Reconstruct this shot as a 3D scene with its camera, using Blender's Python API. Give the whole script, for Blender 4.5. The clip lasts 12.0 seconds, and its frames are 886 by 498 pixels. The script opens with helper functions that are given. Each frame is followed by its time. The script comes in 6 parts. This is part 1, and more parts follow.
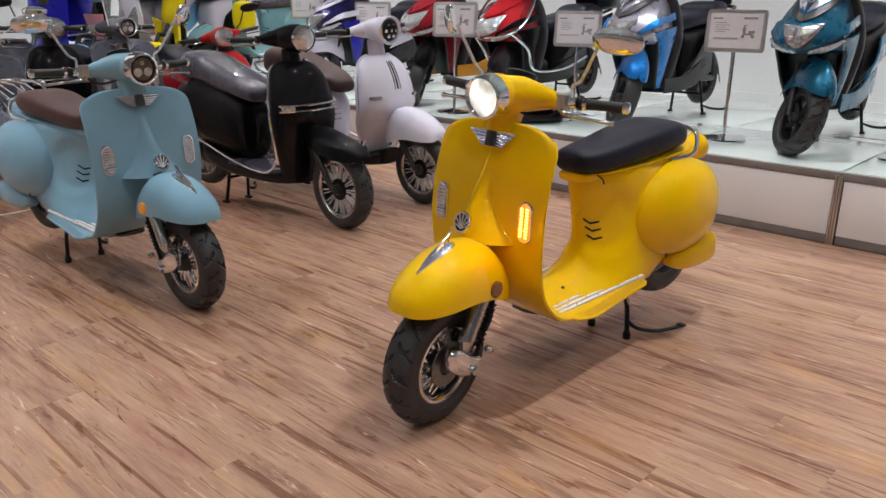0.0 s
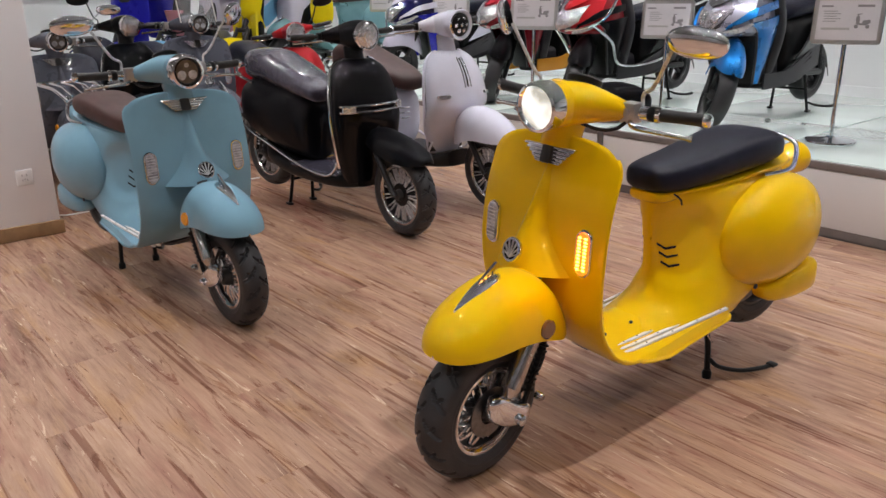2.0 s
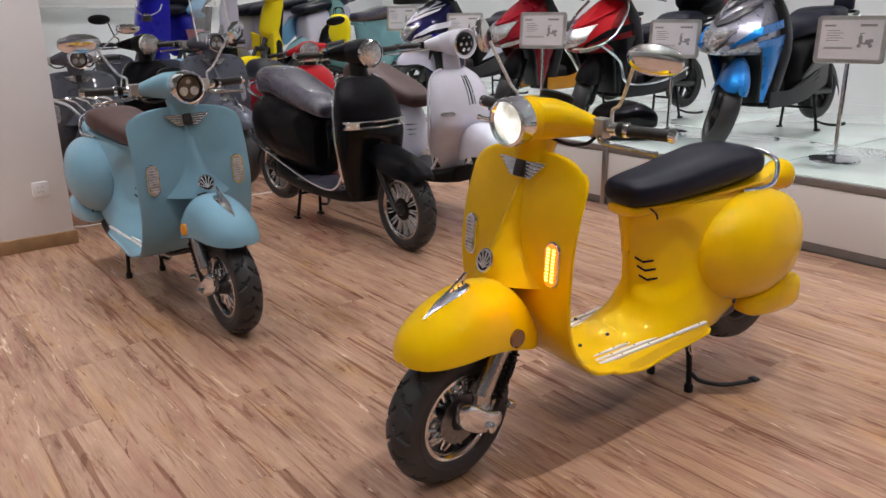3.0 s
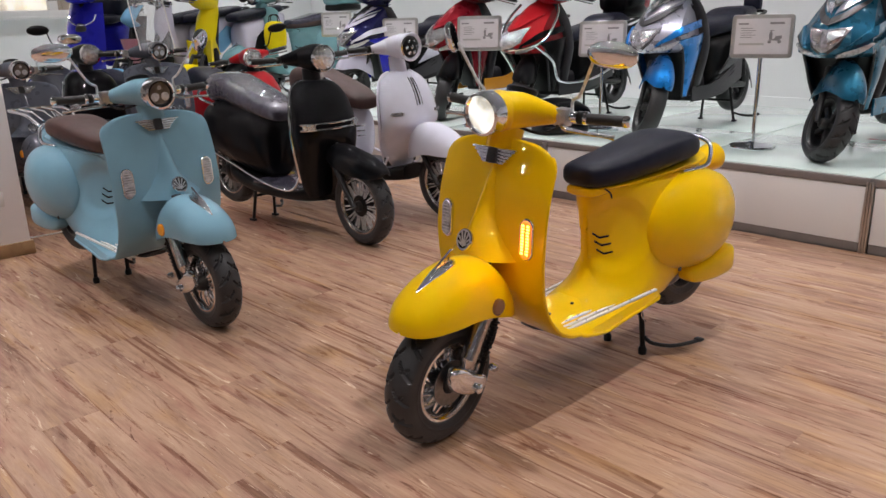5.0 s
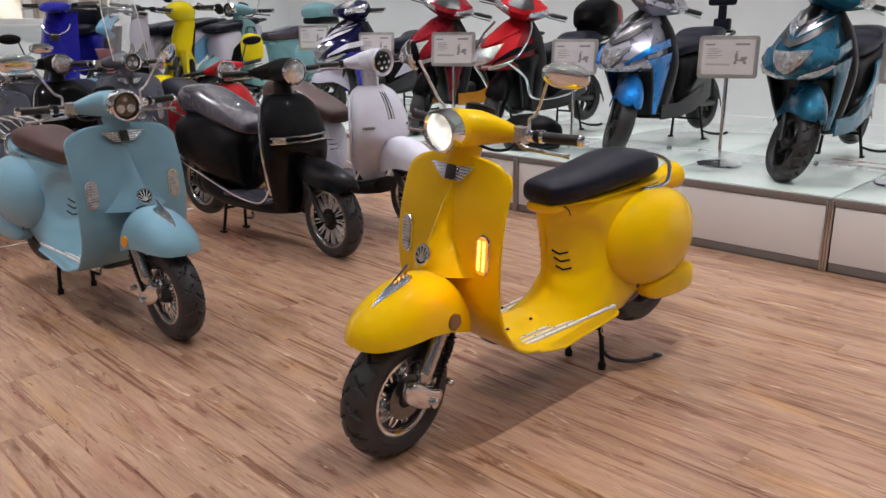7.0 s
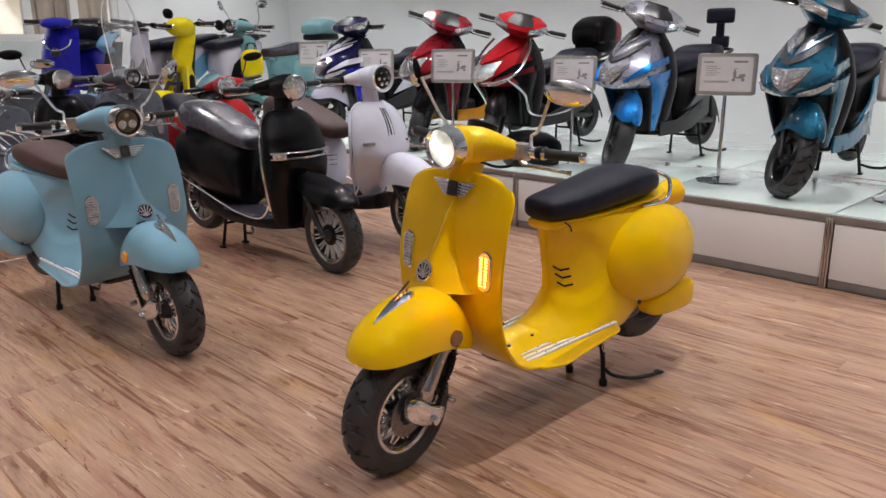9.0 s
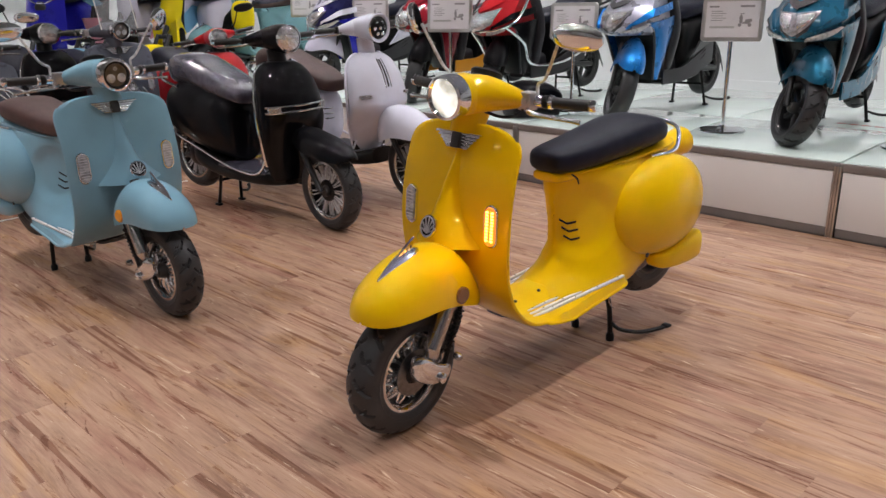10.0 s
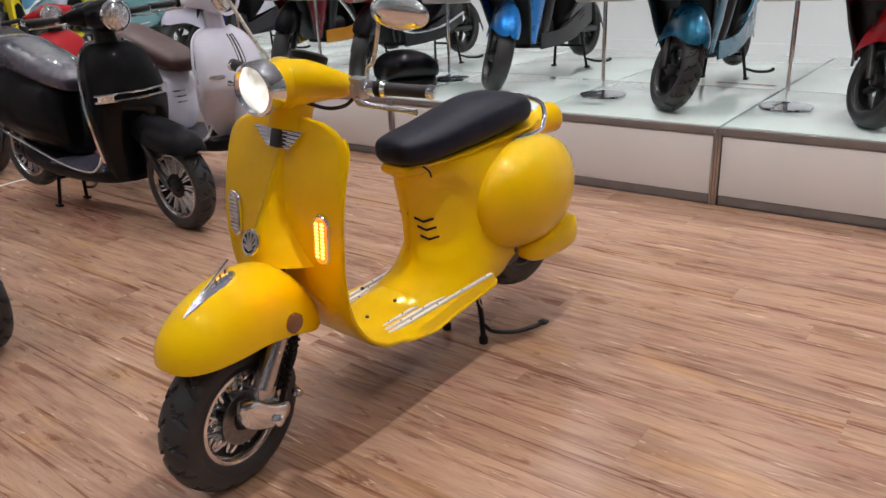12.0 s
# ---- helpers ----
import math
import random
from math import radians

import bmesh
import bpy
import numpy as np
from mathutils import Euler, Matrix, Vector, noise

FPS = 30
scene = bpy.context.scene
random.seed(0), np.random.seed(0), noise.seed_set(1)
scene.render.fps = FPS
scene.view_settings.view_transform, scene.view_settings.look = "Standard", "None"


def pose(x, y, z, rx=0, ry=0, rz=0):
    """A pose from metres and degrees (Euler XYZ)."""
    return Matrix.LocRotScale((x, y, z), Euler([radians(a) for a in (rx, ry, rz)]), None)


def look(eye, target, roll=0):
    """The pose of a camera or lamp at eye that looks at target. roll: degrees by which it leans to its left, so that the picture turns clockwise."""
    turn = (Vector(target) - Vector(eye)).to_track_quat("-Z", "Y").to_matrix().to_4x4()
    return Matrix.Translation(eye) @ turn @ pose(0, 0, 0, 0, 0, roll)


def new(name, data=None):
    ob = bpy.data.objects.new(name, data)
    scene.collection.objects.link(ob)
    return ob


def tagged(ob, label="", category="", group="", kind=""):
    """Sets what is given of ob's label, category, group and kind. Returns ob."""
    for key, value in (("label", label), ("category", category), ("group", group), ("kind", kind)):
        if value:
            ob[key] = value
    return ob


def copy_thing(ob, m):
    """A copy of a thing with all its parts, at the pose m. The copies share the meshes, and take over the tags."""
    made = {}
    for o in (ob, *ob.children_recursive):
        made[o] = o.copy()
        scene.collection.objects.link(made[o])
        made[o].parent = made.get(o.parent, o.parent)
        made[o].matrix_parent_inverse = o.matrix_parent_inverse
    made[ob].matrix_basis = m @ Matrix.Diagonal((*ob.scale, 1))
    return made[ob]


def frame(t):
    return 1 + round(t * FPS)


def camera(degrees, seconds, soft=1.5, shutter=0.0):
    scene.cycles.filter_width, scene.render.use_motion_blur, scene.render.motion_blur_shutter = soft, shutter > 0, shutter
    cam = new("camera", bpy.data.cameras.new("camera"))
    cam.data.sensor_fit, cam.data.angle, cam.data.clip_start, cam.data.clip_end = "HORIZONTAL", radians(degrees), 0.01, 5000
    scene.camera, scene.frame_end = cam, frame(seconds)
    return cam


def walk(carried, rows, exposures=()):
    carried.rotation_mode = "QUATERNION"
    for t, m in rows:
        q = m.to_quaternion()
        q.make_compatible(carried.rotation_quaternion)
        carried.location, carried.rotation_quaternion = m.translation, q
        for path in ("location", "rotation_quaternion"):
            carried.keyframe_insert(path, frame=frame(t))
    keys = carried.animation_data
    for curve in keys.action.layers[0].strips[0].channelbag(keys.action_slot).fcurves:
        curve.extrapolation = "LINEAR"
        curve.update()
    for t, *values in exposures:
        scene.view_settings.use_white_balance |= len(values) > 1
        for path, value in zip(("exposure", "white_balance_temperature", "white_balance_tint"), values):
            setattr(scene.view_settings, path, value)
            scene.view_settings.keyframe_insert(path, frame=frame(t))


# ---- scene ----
import functools

cam = camera(60.1, 12.0)
PATH = [
    (0, (0.068, 0.116, 1.279), (-1.226, 1.515, 0.668), 0.4),
    (0.5, (0.07, 0.159, 1.274), (-1.212, 1.546, 0.615), -0.2),
    (1, (0.012, 0.243, 1.286), (-1.288, 1.61, 0.623), -0.4),
    (1.5, (-0.086, 0.358, 1.285), (-1.478, 1.643, 0.647), -0.8),
    (2, (-0.063, 0.428, 1.297), (-1.51, 1.654, 0.662), -0.6),
    (2.5, (0.007, 0.493, 1.303), (-1.496, 1.658, 0.683), -0.3),
    (3, (0.081, 0.499, 1.295), (-1.421, 1.681, 0.705), -0.6),
    (3.5, (0.082, 0.429, 1.291), (-1.349, 1.7, 0.71), -1.0),
    (3.7, (0.088, 0.386, 1.294), (-1.305, 1.692, 0.702), -1.0),
    (5.3, (0.159, 0.21, 1.297), (-1.222, 1.537, 0.72), -1.5),
    (5.5, (0.153, 0.212, 1.299), (-1.229, 1.543, 0.735), -1.4),
    (6, (0.169, 0.22, 1.303), (-1.203, 1.577, 0.779), -1.0),
    (6.5, (0.205, 0.237, 1.309), (-1.15, 1.612, 0.786), -0.8),
    (6.7, (0.213, 0.245, 1.309), (-1.135, 1.619, 0.763), -0.7),
    (8.3, (0.238, 0.268, 1.313), (-1.143, 1.606, 0.765), -0.1),
    (8.5, (0.231, 0.262, 1.313), (-1.142, 1.615, 0.781), -0.2),
    (9, (0.211, 0.247, 1.312), (-1.145, 1.625, 0.8), -0.4),
    (9.5, (0.175, 0.224, 1.308), (-1.177, 1.599, 0.779), -0.6),
    (10, (0.143, 0.281, 1.293), (-1.184, 1.64, 0.667), -1.1),
    (10.5, (0.108, 0.43, 1.295), (-1.226, 1.764, 0.632), -0.7),
    (11, (0.107, 0.574, 1.297), (-1.223, 1.922, 0.654), -0.9),
    (11.5, (0.095, 0.635, 1.302), (-1.127, 2.072, 0.638), -2.3),
    (12, (0.061, 0.689, 1.3), (-1.072, 2.172, 0.581), -2.6),
]
walk(cam, [(t, look(eye, target, roll)) for t, eye, target, roll in PATH])

# ---- world, light, exposure ----
world = bpy.data.worlds.new("world")
world.use_nodes = True
world.node_tree.nodes["Background"].inputs[0].default_value = (0.55, 0.62, 0.72, 1)
world.node_tree.nodes["Background"].inputs[1].default_value = 0.35
scene.world = world
CEILING = 3.35
LAMP_POWER = 60.0
LAMP_COLOUR = (1.0, 0.967, 0.985)
scene.view_settings.exposure = 0.0
# one beam for each ceiling downlight that serves this part of the hall
for i in range(8):
    for j in range(3, 9):
        data = bpy.data.lights.new("downlight_beam", "SPOT")
        data.energy, data.color, data.spot_size, data.spot_blend, data.shadow_soft_size = LAMP_POWER * (0, 0, 0, 0.9, 0.85, 0.8, 1.15, 1.62, 1.95)[j] * (0.75 if i < 2 else 1.0 if i < 6 else 1.4) * {(4, 6): 0.6, (3, 6): 1.1, (3, 5): 3.2, (3, 4): 4.0, (4, 4): 1.6, (4, 5): 1.0, (5, 5): 0.3, (5, 6): 2.7, (4, 7): 0.8, (5, 7): 0.5, (6, 7): 0.6, (6, 6): 0.6, (6, 5): 2.5}.get((i, j), 1.0), LAMP_COLOUR, radians(112 if j == 8 else 102), 0.75, 0.03
        ob = new("downlight_beam", data)
        ob.location = (-9.3 + 1.7 * i, -7.7 + 1.7 * j, CEILING - 0.06)

# ---- building kit ----
def material(name, colour=(0.8, 0.8, 0.8), rough=0.5, metal=0.0, coat=0.0, bump=0.0, bump_scale=60.0, vary=0.08, vary_scale=9.0, rough_vary=0.1, spec=0.5, deep=0.002):
    """A painted, moulded or metal surface: base colour varied by two noises, uneven gloss and fine relief."""
    m = bpy.data.materials.new(name)
    m.use_nodes = True
    n, l = m.node_tree.nodes, m.node_tree.links
    b = n["Principled BSDF"]
    tc = n.new("ShaderNodeTexCoord")
    big = n.new("ShaderNodeTexNoise")
    big.inputs["Scale"].default_value, big.inputs["Detail"].default_value = vary_scale, 6
    fine = n.new("ShaderNodeTexNoise")
    fine.inputs["Scale"].default_value, fine.inputs["Detail"].default_value = bump_scale, 4
    l.new(tc.outputs["Object"], big.inputs["Vector"])
    l.new(tc.outputs["Object"], fine.inputs["Vector"])
    ramp = n.new("ShaderNodeMapRange")
    ramp.inputs["From Min"].default_value, ramp.inputs["From Max"].default_value = 0.3, 0.7
    ramp.inputs["To Min"].default_value, ramp.inputs["To Max"].default_value = 1 - vary, 1 + vary
    l.new(big.outputs["Fac"], ramp.inputs["Value"])
    mul = n.new("ShaderNodeVectorMath")
    mul.operation = "SCALE"
    mul.inputs[0].default_value = colour
    l.new(ramp.outputs[0], mul.inputs["Scale"])
    l.new(mul.outputs[0], b.inputs["Base Color"])
    rr = n.new("ShaderNodeMapRange")
    rr.inputs["From Min"].default_value, rr.inputs["From Max"].default_value = 0.3, 0.7
    rr.inputs["To Min"].default_value, rr.inputs["To Max"].default_value = max(0.02, rough * (1 - rough_vary)), rough * (1 + rough_vary)
    l.new(fine.outputs["Fac"], rr.inputs["Value"])
    l.new(rr.outputs[0], b.inputs["Roughness"])
    b.inputs["Metallic"].default_value = metal
    b.inputs["Specular IOR Level"].default_value = spec
    b.inputs["Coat Weight"].default_value, b.inputs["Coat Roughness"].default_value = coat, 0.03
    if bump:
        bn = n.new("ShaderNodeBump")
        bn.inputs["Strength"].default_value, bn.inputs["Distance"].default_value = bump, deep
        l.new(fine.outputs["Fac"], bn.inputs["Height"])
        l.new(bn.outputs[0], b.inputs["Normal"])
    return m


def paint(name, colour, metal=0.0):
    return material(name, colour, 0.42 if metal < 0.2 else 0.30, metal, coat=0.8, bump=0.025, bump_scale=16.0, vary=0.04, rough_vary=0.2, spec=0.04)


def glass(name, colour=(1, 1, 1), rough=0.02, ior=1.45):
    m = bpy.data.materials.new(name)
    m.use_nodes = True
    b = m.node_tree.nodes["Principled BSDF"]
    b.inputs["Base Color"].default_value = (*colour, 1)
    b.inputs["Roughness"].default_value = rough
    b.inputs["Transmission Weight"].default_value = 1.0
    b.inputs["IOR"].default_value = ior
    return m


def glow(name, colour, strength, base=(0.5, 0.5, 0.5)):
    m = bpy.data.materials.new(name)
    m.use_nodes = True
    b = m.node_tree.nodes["Principled BSDF"]
    b.inputs["Base Color"].default_value = (*base, 1)
    b.inputs["Emission Color"].default_value = (*colour, 1)
    b.inputs["Emission Strength"].default_value = strength
    return m


def lit_lamp():
    """A burning headlamp behind ribbed glass: hot middle, duller and yellower patches round it."""
    m = bpy.data.materials.new("lit_headlamp")
    m.use_nodes = True
    n, l = m.node_tree.nodes, m.node_tree.links
    b = n["Principled BSDF"]
    tc, t, r = n.new("ShaderNodeTexCoord"), n.new("ShaderNodeTexNoise"), n.new("ShaderNodeValToRGB")
    t.inputs["Scale"].default_value, t.inputs["Detail"].default_value = 17.0, 4
    l.new(tc.outputs["Object"], t.inputs["Vector"])
    l.new(t.outputs["Fac"], r.inputs[0])
    e = r.color_ramp.elements
    e[0].position, e[0].color = 0.36, (0.33, 0.32, 0.27, 1)
    e[1].position, e[1].color = 0.60, (1.0, 0.96, 0.88, 1)
    l.new(r.outputs[0], b.inputs["Emission Color"])
    b.inputs["Emission Strength"].default_value = 1.25
    b.inputs["Base Color"].default_value = (0.5, 0.5, 0.48, 1)
    b.inputs["Roughness"].default_value = 0.1
    return m


def hazy_view():
    """Bright haze with soft tan and brown shapes, as seen far off through the window."""
    m = bpy.data.materials.new("daylight_haze")
    m.use_nodes = True
    n, l = m.node_tree.nodes, m.node_tree.links
    b = n["Principled BSDF"]
    tc, t, r = n.new("ShaderNodeTexCoord"), n.new("ShaderNodeTexNoise"), n.new("ShaderNodeValToRGB")
    t.inputs["Scale"].default_value, t.inputs["Detail"].default_value, t.inputs["Distortion"].default_value = 1.7, 5, 0.6
    l.new(tc.outputs["Object"], t.inputs["Vector"])
    l.new(t.outputs["Fac"], r.inputs[0])
    e = r.color_ramp.elements
    e[0].position, e[0].color = 0.38, (0.50, 0.41, 0.31, 1)
    e[1].position, e[1].color = 0.56, (1.0, 0.93, 0.80, 1)
    l.new(r.outputs[0], b.inputs["Emission Color"])
    b.inputs["Emission Strength"].default_value = 1.05
    b.inputs["Base Color"].default_value = (0.2, 0.2, 0.2, 1)
    return m


def wood_planks():
    """Laminate planks: long streaks, dark veins and pores along x, each plank its own tone and its own stretch of figure."""
    m = bpy.data.materials.new("laminate_oak")
    m.use_nodes = True
    n, l = m.node_tree.nodes, m.node_tree.links
    b = n["Principled BSDF"]
    geo, info = n.new("ShaderNodeNewGeometry"), n.new("ShaderNodeObjectInfo")
    off = n.new("ShaderNodeVectorMath")
    off.operation = "MULTIPLY_ADD"
    l.new(info.outputs["Random"], off.inputs[0])
    off.inputs[1].default_value = (37.0, 11.0, 5.0)
    l.new(geo.outputs["Position"], off.inputs[2])

    def streak(sx, sy, detail, rough=0.6, dist=0.0):
        mp = n.new("ShaderNodeMapping")
        mp.inputs["Scale"].default_value = (0.85 * sx, 0.74 * sy, 1)
        l.new(off.outputs[0], mp.inputs["Vector"])
        t = n.new("ShaderNodeTexNoise")
        t.inputs["Scale"].default_value, t.inputs["Detail"].default_value = 1, detail
        t.inputs["Roughness"].default_value, t.inputs["Distortion"].default_value = rough, dist
        l.new(mp.outputs[0], t.inputs["Vector"])
        return t.outputs["Fac"]

    def weigh(parts, shift):
        """A weighted sum of values, less a shift."""
        out = None
        for value, weight in parts:
            k = n.new("ShaderNodeMath")
            k.operation = "MULTIPLY_ADD"
            l.new(value, k.inputs[0])
            k.inputs[1].default_value = weight
            if out is None:
                k.inputs[2].default_value = -shift
            else:
                l.new(out, k.inputs[2])
            out = k.outputs[0]
        return out

    def layer(below, value, lo, hi, colour, blend="MULTIPLY"):
        m2 = n.new("ShaderNodeMapRange")
        m2.inputs["From Min"].default_value, m2.inputs["From Max"].default_value = lo, hi
        l.new(value, m2.inputs["Value"])
        mx = n.new("ShaderNodeMix")
        mx.data_type, mx.blend_type = "RGBA", blend
        l.new(m2.outputs[0], mx.inputs["Factor"])
        l.new(below, mx.inputs["A"])
        mx.inputs["B"].default_value = (*colour, 1)
        return mx.outputs["Result"]

    broad, mid, fine, vein = streak(1.1, 6.5, 4, 0.6, 1.2), streak(2.6, 30.0, 6, 0.72, 0.9), streak(9.0, 190.0, 3), streak(1.7, 15.0, 6, 0.66, 2.4)
    line = streak(0.75, 34.0, 3, 0.5, 1.0)
    hue, fleck, knot = streak(1.3, 7.0, 3, 0.55, 1.6), streak(6.0, 62.0, 4, 0.6, 0.8), streak(5.0, 24.0, 4, 0.6, 2.0)
    ramp = n.new("ShaderNodeValToRGB")
    e = ramp.color_ramp.elements
    e[0].position, e[0].color = 0.32, (0.183, 0.101, 0.067, 1)
    e[1].position, e[1].color = 0.72, (0.520, 0.338, 0.232, 1)
    for p, c in ((0.42, (0.279, 0.160, 0.110, 1)), (0.51, (0.374, 0.225, 0.154, 1)), (0.61, (0.444, 0.277, 0.189, 1))):
        k = e.new(p)
        k.color = c
    l.new(weigh([(mid, 0.52), (broad, 0.46), (fine, 0.18), (info.outputs["Random"], 0.03)], 0.085), ramp.inputs[0])
    tint = layer(ramp.outputs[0], hue, 0.52, 0.70, (1.06, 1.00, 0.80))
    tint = layer(tint, hue, 0.47, 0.33, (0.90, 0.80, 0.82))
    tint = layer(tint, vein, 0.575, 0.635, (0.66, 0.56, 0.52))
    tint = layer(tint, line, 0.615, 0.665, (0.60, 0.50, 0.46))
    tint = layer(tint, knot, 0.66, 0.74, (0.45, 0.38, 0.36))
    tint = layer(tint, fleck, 0.63, 0.74, (0.66, 0.47, 0.33), "MIX")
    l.new(tint, b.inputs["Base Color"])
    rr = n.new("ShaderNodeMapRange")
    rr.inputs["To Min"].default_value, rr.inputs["To Max"].default_value = 0.17, 0.31
    l.new(mid, rr.inputs["Value"])
    l.new(rr.outputs[0], b.inputs["Roughness"])
    bn = n.new("ShaderNodeBump")
    bn.inputs["Strength"].default_value, bn.inputs["Distance"].default_value = 0.12, 0.001
    l.new(fine, bn.inputs["Height"])
    l.new(bn.outputs[0], b.inputs["Normal"])
    return m


# ---- materials ----
M_WOOD = wood_planks()
M_WALL = material("wall_paint", (0.83, 0.83, 0.84), 0.6, vary=0.03, vary_scale=1.2, bump=0.08, bump_scale=220.0)
M_PILLAR = material("pillar_paint", (0.92, 0.91, 0.92), 0.55, vary=0.02, vary_scale=1.5, bump=0.08, bump_scale=220.0)
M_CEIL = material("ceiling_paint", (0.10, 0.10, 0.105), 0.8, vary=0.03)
M_BASEWOOD = material("baseboard_wood", (0.33, 0.20, 0.10), 0.4, vary=0.18, vary_scale=14.0, bump=0.1)
M_SKIRT = material("skirting_grey", (0.20, 0.175, 0.165), 0.45, vary=0.08)
M_PANEL = material("display_panel_white", (0.78, 0.77, 0.76), 0.35, vary=0.02, vary_scale=2.0, bump=0.02)
M_TOPGLASS = material("frosted_display_glass", (0.78, 0.90, 0.85), 0.12, vary=0.05, vary_scale=2.5, coat=0.5, rough_vary=0.3)
M_JOINT = material("joint_dark", (0.035, 0.030, 0.027), 0.6)
M_ALU = material("aluminium", (0.55, 0.53, 0.52), 0.32, 1.0, vary=0.08, bump=0.03)
M_BLADE = material("silver_spoke_paint", (0.58, 0.58, 0.60), 0.28, 0.25, coat=0.6, vary=0.06)
M_CHROME = material("chrome", (0.80, 0.83, 0.87), 0.13, 1.0, vary=0.06, vary_scale=20.0, rough_vary=0.4)
M_STEEL = material("satin_steel", (0.50, 0.49, 0.48), 0.25, 1.0, vary=0.1)
M_DARKSTEEL = material("dark_metal", (0.055, 0.055, 0.056), 0.36, 0.7, vary=0.2, bump=0.1)
M_RUBBER = material("tyre_rubber", (0.026, 0.026, 0.028), 0.48, spec=0.5, vary=0.25, vary_scale=12.0, bump=0.35, bump_scale=240.0)
M_BLACKPL = material("black_plastic", (0.006, 0.006, 0.0066), 0.38, spec=0.25, vary=0.2, bump=0.15, bump_scale=320.0)
M_GREYPL = material("grey_plastic", (0.019, 0.018, 0.022), 0.40, vary=0.15, bump=0.2, bump_scale=320.0)
M_GRIP = material("grip_rubber", (0.012, 0.011, 0.011), 0.5, vary=0.2, bump=0.5, bump_scale=420.0)
M_DISC = material("disc_steel", (0.26, 0.26, 0.26), 0.38, 1.0, vary=0.2, vary_scale=60.0, bump=0.1)
M_SEATBLK = material("black_vinyl", (0.009, 0.010, 0.020), 0.40, spec=0.22, vary=0.25, vary_scale=16.0, bump=0.35, bump_scale=260.0)
M_SEATBRN = material("brown_vinyl", (0.060, 0.026, 0.022), 0.5, vary=0.2, vary_scale=16.0, bump=0.4, bump_scale=260.0)
M_SEATWRAP = material("wrapped_seat", (0.062, 0.058, 0.082), 0.22, vary=0.25, vary_scale=24.0, bump=1.0, bump_scale=44.0, coat=0.8, deep=0.004)
M_STRIP = material("white_strip", (0.72, 0.70, 0.68), 0.4, vary=0.1, vary_scale=30.0)
M_LENS = material("clear_lens", (0.56, 0.57, 0.60), 0.10, 0.18, vary=0.3, vary_scale=50.0, coat=1.0, bump=0.5, bump_scale=70.0)
M_LAMPGLASS = material("dark_lamp_glass", (0.36, 0.36, 0.39), 0.08, 0.12, vary=0.45, vary_scale=45.0, coat=1.0, bump=0.6, bump_scale=60.0)
M_FACET = material("faceted_reflector", (0.80, 0.81, 0.84), 0.12, 0.85, vary=0.35, vary_scale=60.0, bump=1.0, bump_scale=55.0, coat=1.0, deep=0.008)
M_CURTAIN = material("tan_curtain_cloth", (0.36, 0.30, 0.24), 0.8, vary=0.12, vary_scale=5.0, bump=0.3, bump_scale=180.0, spec=0.1)
M_REFLECT = material("lamp_reflector", (0.16, 0.14, 0.125), 0.4, 0.8, vary=0.25, vary_scale=30.0, bump=0.4, bump_scale=50.0)
M_AMBER = material("amber_lens", (0.85, 0.33, 0.02), 0.15, vary=0.15, coat=1.0)
M_BROWNLENS = material("brown_lens", (0.16, 0.065, 0.02), 0.15, vary=0.2, coat=1.0)
M_REDLENS = material("red_lens", (0.45, 0.015, 0.015), 0.12, vary=0.1, coat=1.0)
M_MIRROR = material("mirror_glass", (0.80, 0.76, 0.72), 0.03, 1.0, vary=0.02)
M_CLEAR = glass("clear_glass")
M_ACRYLIC = material("clear_acrylic", (0.80, 0.82, 0.84), 0.12, vary=0.1, vary_scale=6.0)
M_ACRYLIC.node_tree.nodes["Principled BSDF"].inputs["Alpha"].default_value = 0.14
M_HEADLIT = lit_lamp()
M_LED = glow("lit_led", (1.0, 0.55, 0.07), 7.0, (0.9, 0.5, 0.1))
M_LEDBED = glow("lit_indicator", (1.0, 0.16, 0.01), 1.3, (0.8, 0.3, 0.05))
M_DOWNLIGHT = glow("downlight", (1.0, 0.97, 0.97), 170.0)
M_OUTSIDE = hazy_view()
M_PAPER = material("printed_card", (0.78, 0.75, 0.77), 0.3, vary=0.04, coat=0.6)
M_INK = material("dark_print", (0.30, 0.28, 0.29), 0.45)
M_REDINK = material("red_print", (0.42, 0.05, 0.05), 0.45)
P_YELLOW = paint("yellow_paint", (0.80, 0.490, 0.0005))
P_BLUE = paint("pale_blue_paint", (0.20, 0.37, 0.465))
P_BLACK = material("black_paint", (0.004, 0.004, 0.005), 0.4, coat=0.40, bump=0.012, bump_scale=14.0, vary=0.05, rough_vary=0.2, spec=0.02)
P_WHITE = paint("pearl_white_paint", (0.75, 0.755, 0.86))
P_GREY = paint("grey_paint", (0.115, 0.125, 0.155), 0.25)
P_RED = paint("red_paint", (0.42, 0.012, 0.018), 0.15)
P_DKRED = paint("dark_red_paint", (0.25, 0.012, 0.022), 0.3)
P_SILVER = paint("silver_paint", (0.42, 0.42, 0.50), 0.7)
P_SKY = paint("bright_blue_paint", (0.012, 0.20, 0.60), 0.4)
P_TEAL = paint("teal_paint", (0.014, 0.118, 0.205), 0.45)
P_ROYAL = paint("royal_blue_paint", (0.02, 0.02, 0.42), 0.2)
P_NAVY = paint("navy_paint", (0.012, 0.012, 0.07), 0.3)
P_LEMON = paint("lemon_paint", (0.83, 0.66, 0.01))
P_TURQ = paint("turquoise_paint", (0.20, 0.38, 0.41))
